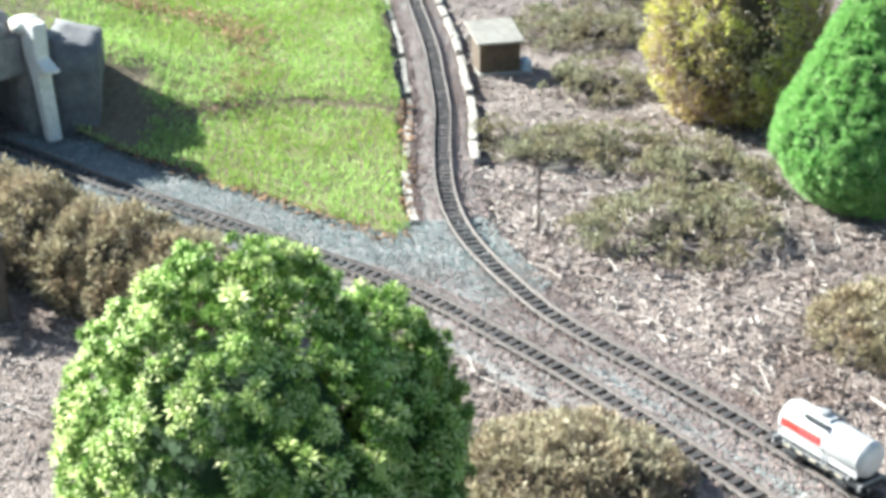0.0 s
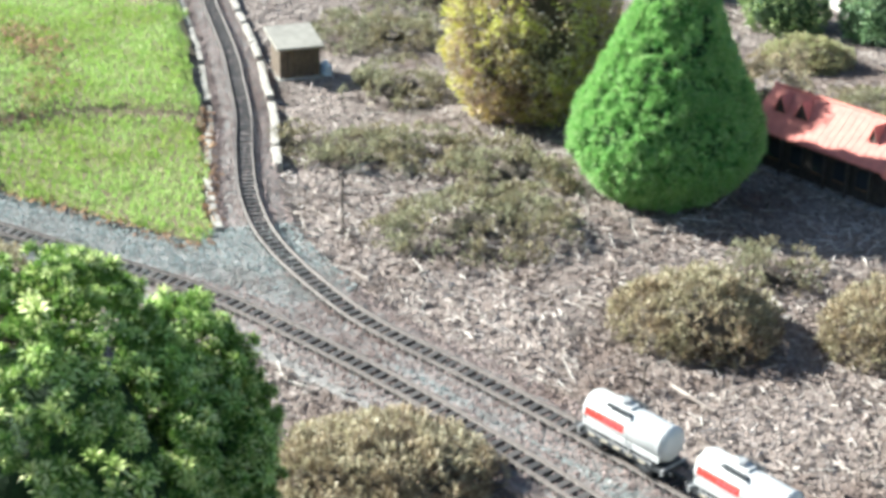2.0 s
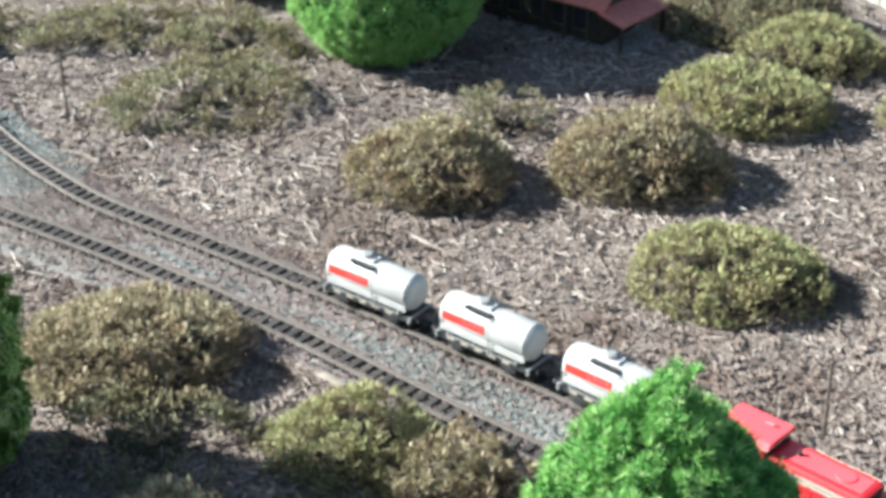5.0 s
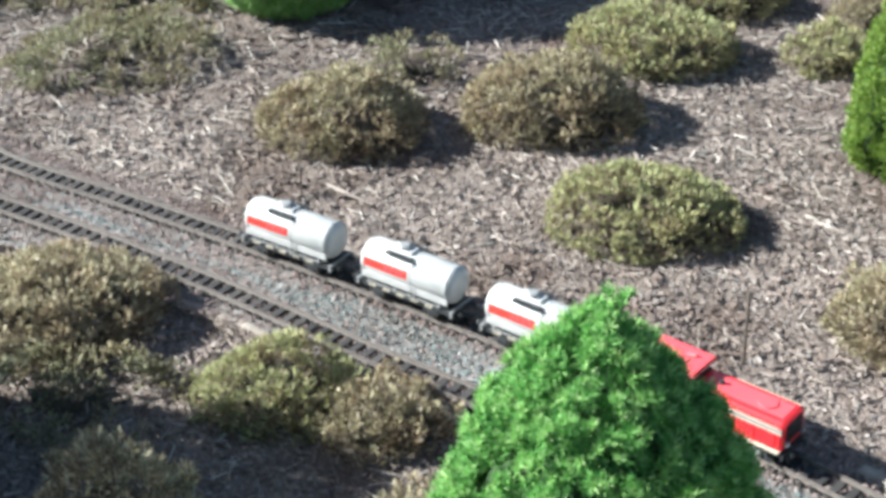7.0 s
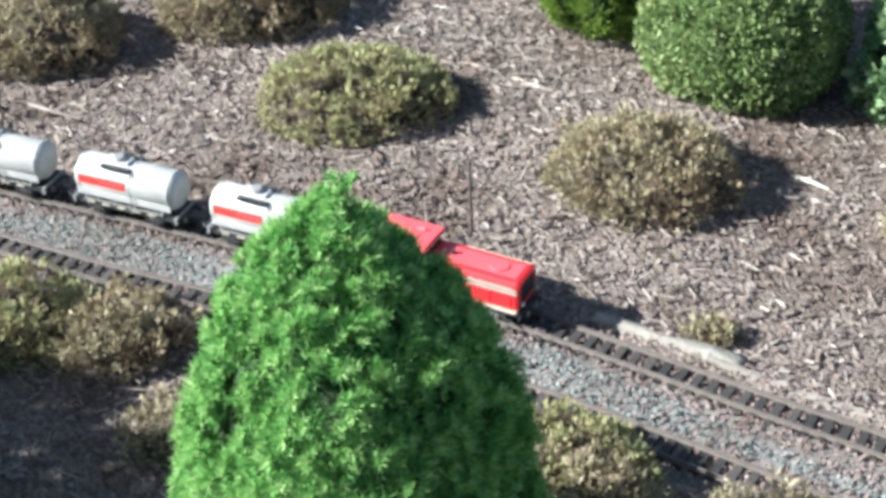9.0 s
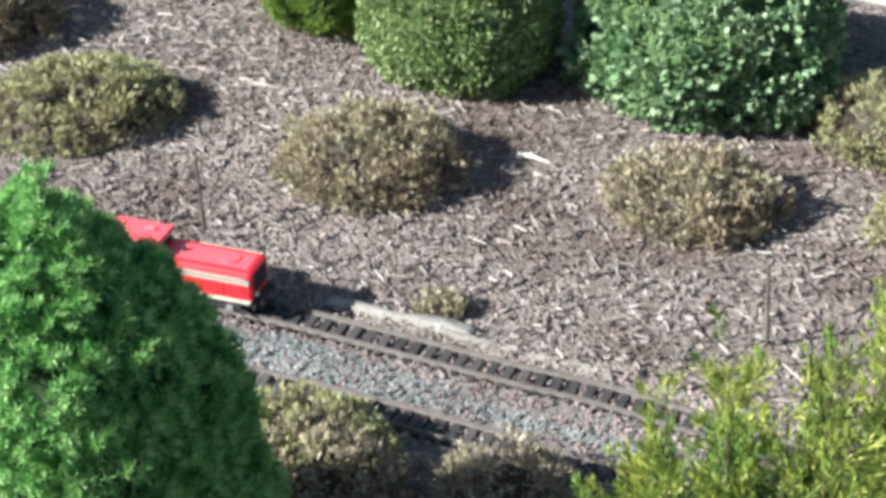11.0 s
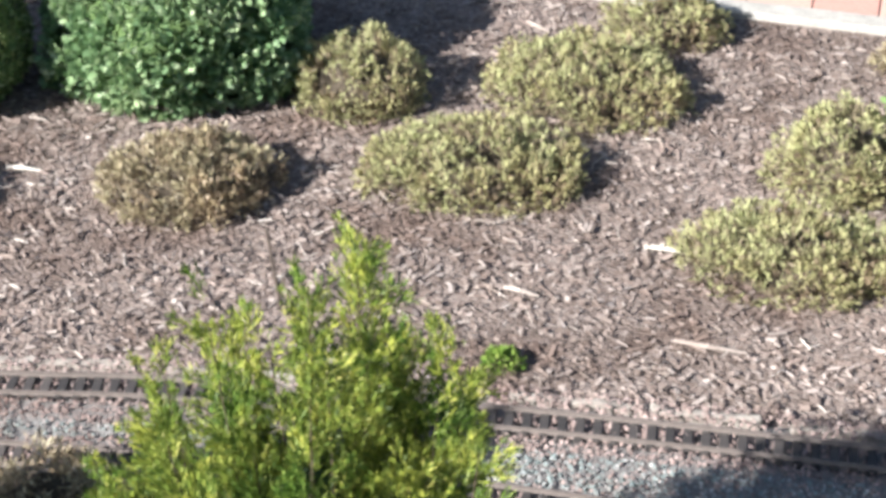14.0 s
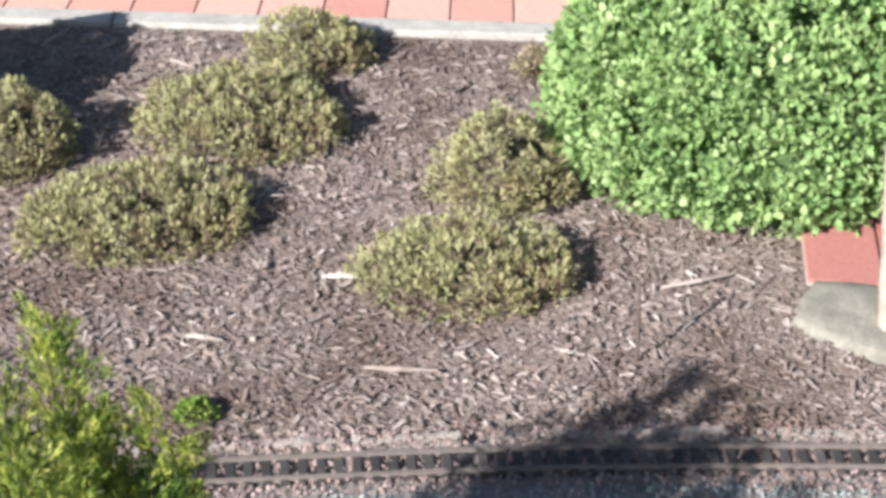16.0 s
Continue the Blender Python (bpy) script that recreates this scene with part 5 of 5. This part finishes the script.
def model_house(m):
    """A long low house with a red roof, three gablets and a porch."""
    root = empty("model_house", m, "model house of dark, shade-toned timber with a faded red roof", "model building")
    lx, ly, ze, zr = 0.225, 0.09, 0.13, 0.215
    part("wall", block((-lx, -ly + 0.004, 0), (lx - 0.012, -ly + 0.012, ze), 0.001), SHADED_WOOD, root)
    part("wall", block((-lx, ly - 0.012, 0), (lx - 0.012, ly - 0.004, ze), 0.001), SHADED_WOOD, root)
    for x in (-lx, lx - 0.02):
        bm = bmesh.new()
        pts = [(-ly + 0.012, 0), (ly - 0.012, 0), (ly - 0.012, ze), (0, zr - 0.012), (-ly + 0.012, ze)]
        a = [bm.verts.new((x, y, z)) for y, z in pts]
        b = [bm.verts.new((x + 0.008, y, z)) for y, z in pts]
        bm.faces.new(a)
        bm.faces.new(b[::-1])
        for k in range(5):
            bm.faces.new((a[k], b[k], b[(k + 1) % 5], a[(k + 1) % 5]))
        bmesh.ops.recalc_face_normals(bm, faces=bm.faces)
        part("gable", bm, SHADED_WOOD, root)
    for s in (-1, 1):
        bm = bmesh.new()
        e, t = s * (ly + 0.025), 0.006
        pts = [(e, ze - 0.018), (0, zr), (0, zr + t), (e, ze - 0.018 + t)]
        a = [bm.verts.new((-lx - 0.02, y, z)) for y, z in pts]
        b = [bm.verts.new((lx + 0.01, y, z)) for y, z in pts]
        bm.faces.new(a)
        bm.faces.new(b[::-1])
        for k in range(4):
            bm.faces.new((a[k], b[k], b[(k + 1) % 4], a[(k + 1) % 4]))
        bmesh.ops.recalc_face_normals(bm, faces=bm.faces)
        slope = part("roof", bm, ROOF, root, "faded red corrugated roof slope")
        for k in range(22):
            x = -lx - 0.012 + k * (2 * lx + 0.015) / 21
            part("rib", rod((x, e, ze - 0.018 + t), (x, 0, zr + t), 0.0009, None, 5), ROOF, slope)
    part("ridge", rod((-lx - 0.02, 0, zr + 0.005), (lx + 0.01, 0, zr + 0.005), 0.005, None, 8), ROOF, root)
    # solid gablets, their dark colour standing in for shaded openings
    for x, w in ((-0.175, 0.019), (-0.1, 0.022), (0.14, 0.013)):
        bm = bmesh.new()
        y0, foot, top = -0.062, zr - 0.052, zr - 0.006
        v = [bm.verts.new(q) for q in ((x - w, y0, foot), (x + w, y0, foot), (x, y0, top), (x, -0.002, top))]
        for f in ((0, 1, 2), (0, 2, 3), (1, 3, 2), (0, 3, 1)):
            bm.faces.new([v[k] for k in f])
        bmesh.ops.recalc_face_normals(bm, faces=bm.faces)
        d = part("gablet", bm, SHADED_WOOD, root, "small roof gablet, dark in place of its shaded opening")
        bm = bmesh.new()
        for s in (-1, 1):
            v = [bm.verts.new(q) for q in ((x, y0 - 0.004, top + 0.002), (x, 0.0, top + 0.002), (x + s * (w + 0.004), y0 - 0.004, foot + 0.002))]
            q3 = [bm.verts.new(q.co + Vector((0, 0, 0.003))) for q in v]
            bm.faces.new(v)
            bm.faces.new(q3[::-1])
            for k in range(3):
                bm.faces.new((v[k], q3[k], q3[(k + 1) % 3], v[(k + 1) % 3]))
        bmesh.ops.recalc_face_normals(bm, faces=bm.faces)
        part("gablet_roof", bm, ROOF, d)
    for k in range(6):
        x = -lx + 0.03 + k * 0.075
        part("post", block((x - 0.004, -ly - 0.024, 0), (x + 0.004, -ly - 0.016, ze - 0.022), 0.001), SHADED_WOOD, root)
        if k < 5:
            win = part("window", block((x + 0.02, -ly - 0.001, 0.04), (x + 0.055, -ly + 0.005, 0.09)), WINDOW, root)
            part("frame", block((x + 0.018, -ly - 0.002, 0.036), (x + 0.057, -ly + 0.004, 0.04)), WOOD, win)
    porch = part("porch_roof", block((lx - 0.01, -ly - 0.03, 0.0), (lx + 0.08, ly + 0.02, 0.007), 0.002), ROOF, root, "lower red porch roof")
    porch.matrix_basis = Matrix.Translation((lx, 0, 0.105)) @ pose(0, 0, 0, 0, 16, 0) @ Matrix.Translation((-lx, 0, 0))
    for y in (-ly - 0.02, ly + 0.01):
        part("porch_post", block((lx + 0.062, y - 0.004, 0), (lx + 0.07, y + 0.004, 0.087), 0.001), SHADED_WOOD, root)
    part("plinth", block((-lx - 0.01, -ly - 0.028, -0.02), (lx + 0.1, ly + 0.02, 0.006), 0.002), STONE, root)
    return root


model_house(pose(-3.77, 2.262, 0.0, 0, 0, 27))


def small_shed(m):
    """An open-fronted shelter of boards with a pale pent roof."""
    root = empty("small_shed", m, "small brown model shed with a pale flat roof on the mulch", "model building")
    for k in range(6):
        y = -0.062 + k * 0.0208
        part("board", block((0.045, y, 0.0), (0.052, y + 0.0198, 0.108), 0.001), SHED_WOOD, root)
        part("board", block((-0.052, y, 0.0), (-0.045, y + 0.0198, 0.128), 0.001), SHED_WOOD, root)
    for y in (-0.068, 0.061):
        part("side_wall", block((-0.052, y, 0), (0.052, y + 0.007, 0.112), 0.001), SHED_WOOD, root)
    roof = part("roof", block((-0.085, -0.084, 0.0), (0.08, 0.076, 0.008), 0.002), SHED_ROOF, root, "pale felted roof")
    roof.matrix_basis = pose(0, 0, 0.122, 0, 11, 0)
    part("base", block((-0.065, -0.075, -0.02), (0.065, 0.078, 0.006), 0.002), KERB, root)
    return root


small_shed(pose(-4.96, 0.905, 0.0, 0, 0, 8))
bm = block((-0.03, -0.02, 0), (0.03, 0.02, 0.05), 0.008)
rod((0, 0, 0.05), (0, 0, 0.062), 0.012, 0.01, 12, bm)
can = part("water_can", bm, BLUE)
can.matrix_basis = pose(-4.93, 1.0, 0.0, 0, 0, 20) @ Matrix.Diagonal((0.7, 0.7, 0.8, 1))
tagged(can, "small pale blue plastic canister beside the shed", "canister")


def marker_post(x, y, h, lean, label, arm=0.0, r=0.0035):
    root = empty("marker_post", pose(x, y, -0.01, lean[0], lean[1], 0), label, "post", "thin posts along the track")
    part("pole", rod((0, 0, 0), (0, 0, h), r, r * 0.8, 8), POST_WOOD, root)
    part("cap", rod((0, 0, h), (0, 0, h + 0.004), r * 1.4, r * 0.9, 8), POST_WOOD, root)
    if arm:
        part("arm", rod((0, 0, h - 0.004), (0.01, arm, h + 0.008), 0.0025, 0.0015, 6), STICK, root)
    return root


marker_post(-3.645, 0.83, 0.185, (0, 0), "thin dark wooden post with a pale twig arm", 0.07)
marker_post(-1.77, 1.75, 0.165, (0, -2), "thin dark wooden post beside the track")
marker_post(-0.81, 2.12, 0.165, (0, -6), "thin leaning dark post beside the track")
marker_post(-2.73, 1.31, 0.075, (0, 3), "short thin dark post beside the track")
marker_post(0.28, 2.36, 0.16, (0, -3), "thin dark post beside the track")
marker_post(-3.29, -0.45, 0.22, (0, 0), "dark wooden post by the front hedge", 0, 0.018)


def rough_stone(sx, sy, sz, seed, bm=None, at=(0, 0, 0)):
    """An uneven boulder of about that size."""
    bm = bm or bmesh.new()
    made = bmesh.ops.create_icosphere(bm, subdivisions=2, radius=1.0)
    for v in made["verts"]:
        k = 1 + 0.28 * noise.noise(v.co * 1.3 + Vector((seed * 3.1, seed, 0))) + 0.1 * noise.noise(v.co * 4 + Vector((0, seed, 0)))
        v.co = Vector((v.co.x * sx * k + at[0], v.co.y * sy * k + at[1], v.co.z * sz * k + at[2]))
    return bm


def wedge(x0, x1, y0, y1, h0, h1, lean=0.0):
    """A wall whose top slopes from h0 (at y0) to h1 (at y1), its face leaning back."""
    bm = bmesh.new()
    v = []
    for x, back in ((x0, 0), (x1, lean)):
        v += [bm.verts.new((x, y0, -0.05)), bm.verts.new((x, y1, -0.05)), bm.verts.new((x - back, y1, h1)), bm.verts.new((x - back, y0, h0))]
    for f in ((0, 1, 2, 3), (7, 6, 5, 4), (0, 4, 5, 1), (1, 5, 6, 2), (2, 6, 7, 3), (3, 7, 4, 0)):
        bm.faces.new([v[k] for k in f])
    bmesh.ops.subdivide_edges(bm, edges=bm.edges[:], cuts=3, use_grid_fill=True)
    for q in bm.verts:
        q.co += Vector((noise.noise(q.co * 14), noise.noise(q.co * 14 + Vector((3, 0, 0))), noise.noise(q.co * 14 + Vector((0, 5, 0))))) * 0.008
    bmesh.ops.recalc_face_normals(bm, faces=bm.faces)
    return bm


def tunnel(m):
    """A rough stone portal: sloping wing walls, a lintel, a leaning lime-washed buttress, boulders on top, and a dark passage."""
    root = empty("tunnel_portal", m, "rough grey stone tunnel portal with a lime-washed buttress", "tunnel")
    h = 0.33
    part("wing_wall", wedge(-0.3, 0.0, 0.07, 0.21, h, h - 0.04, 0.03), STONE, root, smooth=True)
    part("wing_wall", wedge(-0.3, -0.06, -0.3, -0.07, 0.22, h, 0.03), STONE, root, smooth=True)
    side = part("side_block", wedge(-0.3, 0.0, -0.07, 0.065, 0.285, 0.25, 0.07), SHADED_STONE, root, "grey side block with its shade in the colour", smooth=True)
    side.matrix_basis = m.inverted() @ pose(-4.42, -0.392, 0.0)
    part("lintel", block((-0.3, -0.0695, 0.2), (-0.02, 0.0695, h - 0.01), 0.01), STONE, root)
    # a broken, lime-washed slab that faces the sun and runs out into a narrow foot
    bm = bmesh.new()
    edge = [(-0.1, 0.37), (-0.02, 0.36), (-0.02, 0.26), (0.03, 0.235), (0.028, 0.225), (-0.02, 0.21), (0.01, -0.03), (-0.014, -0.03), (-0.058, 0.2), (-0.085, 0.26)]
    front = [bm.verts.new((u, 0.0, z)) for u, z in edge]
    back = [bm.verts.new((u, 0.045, z)) for u, z in edge]
    bm.faces.new(front)
    bm.faces.new(back[::-1])
    for k in range(len(edge)):
        bm.faces.new((front[k], back[k], back[(k + 1) % len(edge)], front[(k + 1) % len(edge)]))
    bmesh.ops.recalc_face_normals(bm, faces=bm.faces)
    bmesh.ops.bevel(bm, geom=bm.edges[:], offset=0.004, segments=1, affect="EDGES")
    slab = part("buttress", bm, LIME_WASH, root, "lime-washed broken stone buttress")
    slab.matrix_basis = m.inverted() @ pose(-4.376, -0.469, 0.0, 0, 0, 40)
    for k, (x, y, z, q) in enumerate(((-0.02, 0.09, h + 0.01, 0.05), (-0.08, 0.0, h, 0.06), (-0.05, -0.09, h, 0.055), (-0.14, 0.06, h + 0.01, 0.06), (-0.1, 0.15, h - 0.06, 0.05), (-0.12, -0.18, h - 0.05, 0.06))):
        part("boulder", rough_stone(q, q * 0.9, q * 0.6, k + 1, None, (x, y, z)), PALE_STONE if k % 2 == 0 else STONE, root, smooth=True)
    # Roof and end wall added out of sight, to keep the sun out.
    part("passage_roof", block((-1.0, -0.0745, 0.251), (-0.301, 0.0745, 0.262)), STONE, root)
    part("passage_end", block((-1.012, -0.0745, -0.05), (-1.001, 0.0745, 0.262)), STONE, root)
    part("passage_wall", block((-1.0, -0.0745, -0.05), (-0.3, -0.07, 0.25)), STONE, root)
    part("passage_wall", block((-1.0, 0.07, -0.05), (-0.3, 0.0745, 0.25)), STONE, root)
    return root


tp, td = NEAR.at(NEAR.length_at_x(-4.36)), NEAR.along(NEAR.length_at_x(-4.36))
tunnel(pose(tp[0] - td[1] * 0.045, tp[1] + td[0] * 0.045, 0.0, 0, 0, math.degrees(math.atan2(td[1], td[0]))))

# leaf litter on the bank by the tunnel
lrng = np.random.default_rng(77)
edge_of_lawn = Line([(-4.32, -0.3), (-3.98, 0.05), (-3.74, 0.32), (-3.6, 0.47), (-3.9, 0.52), (-4.57, 0.57)])
qs = lrng.uniform(0, edge_of_lawn.length, 420)
qx, qy = (edge_of_lawn.at(qs) + lrng.normal(size=(420, 2)) * 0.014).T
ql = lrng.uniform(0.006, 0.014, 420)
strewn("leaf_litter", LITTER, qx, qy, land(qx, qy) + 0.024, ql, ql * 0.7, ql * 0.2, (CHIP_V, CHIP_F), "brown dead leaves along the edge of the lawn", "leaves", 79, 0.4)
patch_line = Line([(-5.06, 0.12), (-4.8, 0.11), (-4.57, 0.04), (-4.5, -0.06)])
qs = lrng.uniform(0, patch_line.length, 260)
qx, qy = (patch_line.at(qs) + lrng.normal(size=(260, 2)) * 0.04).T
ql = lrng.uniform(0.005, 0.012, 260)
strewn("leaf_litter", LITTER, qx, qy, land(qx, qy) + 0.034, ql, ql * 0.7, ql * 0.2, (CHIP_V, CHIP_F), "brown dead leaves in a worn patch of the lawn", "leaves", 80, 0.4)
bank_line = Line([(-5.75, -0.62), (-5.45, -0.3), (-5.36, -0.02), (-5.06, 0.12)])
qs = lrng.uniform(0, bank_line.length, 1300)
qx, qy = (bank_line.at(qs) + lrng.normal(size=(1300, 2)) * 0.06).T
ql = lrng.uniform(0.006, 0.014, 1300)
strewn("leaf_litter", LITTER, qx, qy, land(qx, qy) + 0.034, ql, ql * 0.7, ql * 0.15, (CHIP_V, CHIP_F), "rusty dead leaves lying on the lawn bank", "leaves", 78, 0.4)

# ---- path, kerbs ----
slope = math.degrees(math.atan(0.092))


def kerb(x0, x1, y, width, height, turn, label, name="kerb"):
    root = empty(name, pose(x0, y, 0, 0, 0, turn), label, "kerb", kind="structure")
    n = max(1, round((x1 - x0) / 0.5))
    step = (x1 - x0) / n
    for k in range(n):
        part("kerb_stone", block((k * step + 0.002, 0, -0.05), ((k + 1) * step - 0.002, width, height), 0.006), KERB, root)
    return root


kerb(-6.6, 0.62, path_edge(-6.6), 0.065, 0.022, slope, "pale concrete kerb between the mulch and the brick path")
for label, line, off, x0, x1, high, deep, mat, half in (("pale weathered edging along the curved track", REAR, 0.092, -6.3, -4.1, 0.03, 0.004, PALE_EDGING, 0.012), ("pale weathered edging between the lawn and the track", REAR, -0.1, -6.3, -3.72, 0.025, 0.004, PALE_EDGING, 0.01),
                                             ("pale half-buried edging along the back of the track", REAR, 0.072, -1.15, 0.95, 0.023, 0.007, PALE_EDGING, 0.008), ("pale half-buried edging along the front of the track", NEAR, -0.06, -2.7, 0.5, 0.026, 0.008, EDGING, 0.008)):
    root = empty("edging", Matrix(), label, "edging", kind="structure")
    s, end, k = line.length_at_x(x0), line.length_at_x(x1), 0
    while s < end:
        p, d, q = line.at(s), line.along(s), line.side(s)
        long = 0.07 + 0.03 * math.sin(k * 1.9)
        bm = block((-long, -half, -0.03), (long, half, high), 0.004)
        bmesh.ops.subdivide_edges(bm, edges=[e for e in bm.edges if e.calc_length() > long], cuts=4)
        for v in bm.verts:
            v.co += Vector((0, noise.noise(v.co * 30 + Vector((k, 0, 0))) * 0.006, noise.noise(v.co * 25 + Vector((0, k, 0))) * 0.007))
        ob = part("edging_stone", bm, mat, root)
        ob.matrix_basis = pose(p[0] + q[0] * off, p[1] + q[1] * off, -deep * abs(math.sin(k * 2.3)), 0, 0, math.degrees(math.atan2(d[1], d[0])) + 2 * math.sin(k * 3.1))
        s += 2 * long - 0.004 + 0.004 * abs(math.sin(k * 5.3))
        k += 1


def flat_slab(outline, z0, z1, seed, rounding=0.012):
    """A flat stone with a worn, rounded rim."""
    bm = bmesh.new()
    mid = Vector((sum(p[0] for p in outline) / len(outline), sum(p[1] for p in outline) / len(outline), 0))
    rings = []
    for inset, z in ((0.0, z0), (0.0, z1 - rounding), (0.35, z1 - rounding * 0.3), (1.0, z1), (3.0, z1 + 0.004)):
        ring = []
        for k, p in enumerate(outline):
            q = Vector(outline[(k + 1) % len(outline)])
            for u in (0.0, 0.33, 0.67):
                at = Vector((*p, 0)).lerp(Vector((*q, 0)), u)
                at += (mid - at).normalized() * (rounding * inset + 0.008 * noise.noise(at * 22 + Vector((seed, 0, 0))))
                ring.append(bm.verts.new((at.x, at.y, z + 0.004 * noise.noise(at * 30 + Vector((0, seed, z))))))
        rings.append(ring)
    n = len(rings[0])
    for lo, hi in zip(rings, rings[1:]):
        for k in range(n):
            bm.faces.new((lo[k], lo[(k + 1) % n], hi[(k + 1) % n], hi[k]))
    bm.faces.new(rings[-1])
    bmesh.ops.recalc_face_normals(bm, faces=bm.faces)
    return bm


stone = part("edge_rock", flat_slab([(0.542, 2.495), (0.6, 2.45), (0.68, 2.405), (0.76, 2.42), (0.78, 2.62), (0.585, 2.622), (0.565, 2.58)], -0.03, 0.022, 9), SLAB, smooth=True)
tagged(stone, "pale weathered stone slab at the corner of the path", "rock")
stone = part("flat_stone", flat_slab([(-1.43, 1.718), (-1.34, 1.742), (-1.26, 1.776), (-1.19, 1.806), (-1.192, 1.832), (-1.27, 1.806), (-1.35, 1.768), (-1.435, 1.737)], -0.02, 0.021, 4, 0.003), PALE_EDGING, smooth=True)
tagged(stone, "long thin pale stone lying along the edge of the track", "rock")
bm = rod((0.715, 2.46, -0.03), (0.69, 2.62, 0.3), 0.03, 0.026, 12)
bmesh.ops.subdivide_edges(bm, edges=[e for e in bm.edges if e.calc_length() > 0.1], cuts=7)
for v in bm.verts:
    v.co += Vector((noise.noise(v.co * 30), noise.noise(v.co * 30 + Vector((4, 0, 0))), 0)) * 0.005
tagged(part("leaning_post", bm, EDGING, smooth=True), "pale bleached post leaning beside the stone slab", "post")
for k, (x0, y0, x1, y1) in enumerate(((-2.733, 1.373, -2.604, 1.419), (-2.279, 2.165, -2.177, 2.189), (-2.123, 2.198, -2.031, 2.224), (-3.8, 1.043, -3.651, 1.117), (-4.068, 0.929, -4.099, 1.0),
                                     (-0.163, 2.26, -0.043, 2.267), (0.317, 2.564, 0.447, 2.627), (-1.503, 2.335, -1.432, 2.343), (-0.281, 2.51, -0.211, 2.514), (-0.473, 2.303, -0.408, 2.296), (-0.774, 3.296, -0.708, 3.264))):
    bm = bmesh.new()
    mid = Vector(((x0 + x1) / 2 + (y1 - y0) * 0.06, (y0 + y1) / 2 - (x1 - x0) * 0.06, 0.016))
    rod((x0, y0, 0.01), mid, 0.003, 0.0045, 7, bm)
    rod(mid, (x1, y1, 0.012), 0.0045, 0.002, 7, bm)
    twig = part("wood_splinter", bm, PALE_STONE if k in (7, 8) else STICK)
    tagged(twig, "bleached splinter of wood lying on the mulch", "wood", "bleached splinters on the mulch")
for k, (x, y, r) in enumerate(((-1.775, 1.625, 0.02), (-1.70, 1.655, 0.014), (-1.64, 1.70, 0.012), (-1.575, 2.66, 0.018), (-1.62, 1.73, 0.01))):
    peb = part("pale_stone", rough_stone(r, r * 0.8, r * 0.6, k + 20), PALE_STONE, smooth=True)
    peb.matrix_basis = pose(x, y, 0.012)
    tagged(peb, "small pale stone lying beside the track", "stone", "pale stones beside the track")


def paver_mesh(w, d, mat):
    bm = block((0.002, 0.002, -0.03), (w - 0.002, d - 0.002, 0.012), 0.003)
    me = bpy.data.meshes.new("paver")
    bm.to_mesh(me)
    bm.free()
    me.materials.append(mat)
    return me


PAVER_MESH, SMALL_PAVER_MESH = paver_mesh(0.15, 0.3, PAVER), paver_mesh(0.138, 0.235, RED_PAVER)
path = empty("path", pose(-6.6, path_edge(-6.6), 0, 0, 0, slope), "faded red brick path behind the garden bed", "path", kind="structure")
part("joint_bed", block((0, 0.066, -0.03), (9.0, 1.65, 0.004)), KERB, path)
for row in range(5):
    for k in range(56):
        ob = new("paver", PAVER_MESH)
        ob.parent = path
        ob.matrix_basis = pose(k * 0.15 + (row % 2) * 0.075, 0.07 + row * 0.302, 0)
side = empty("path", pose(0.575, 2.6, 0.0), "faded red brick path at the end of the bed", "path", kind="structure")
part("joint_bed", block((0, 0.024, -0.03), (0.9, 0.9, 0.004)), KERB, side)
for row in range(3):
    for k in range(6):
        ob = new("paver", SMALL_PAVER_MESH)
        ob.parent = side
        ob.matrix_basis = pose(k * 0.14, 0.025 + row * 0.237, 0)
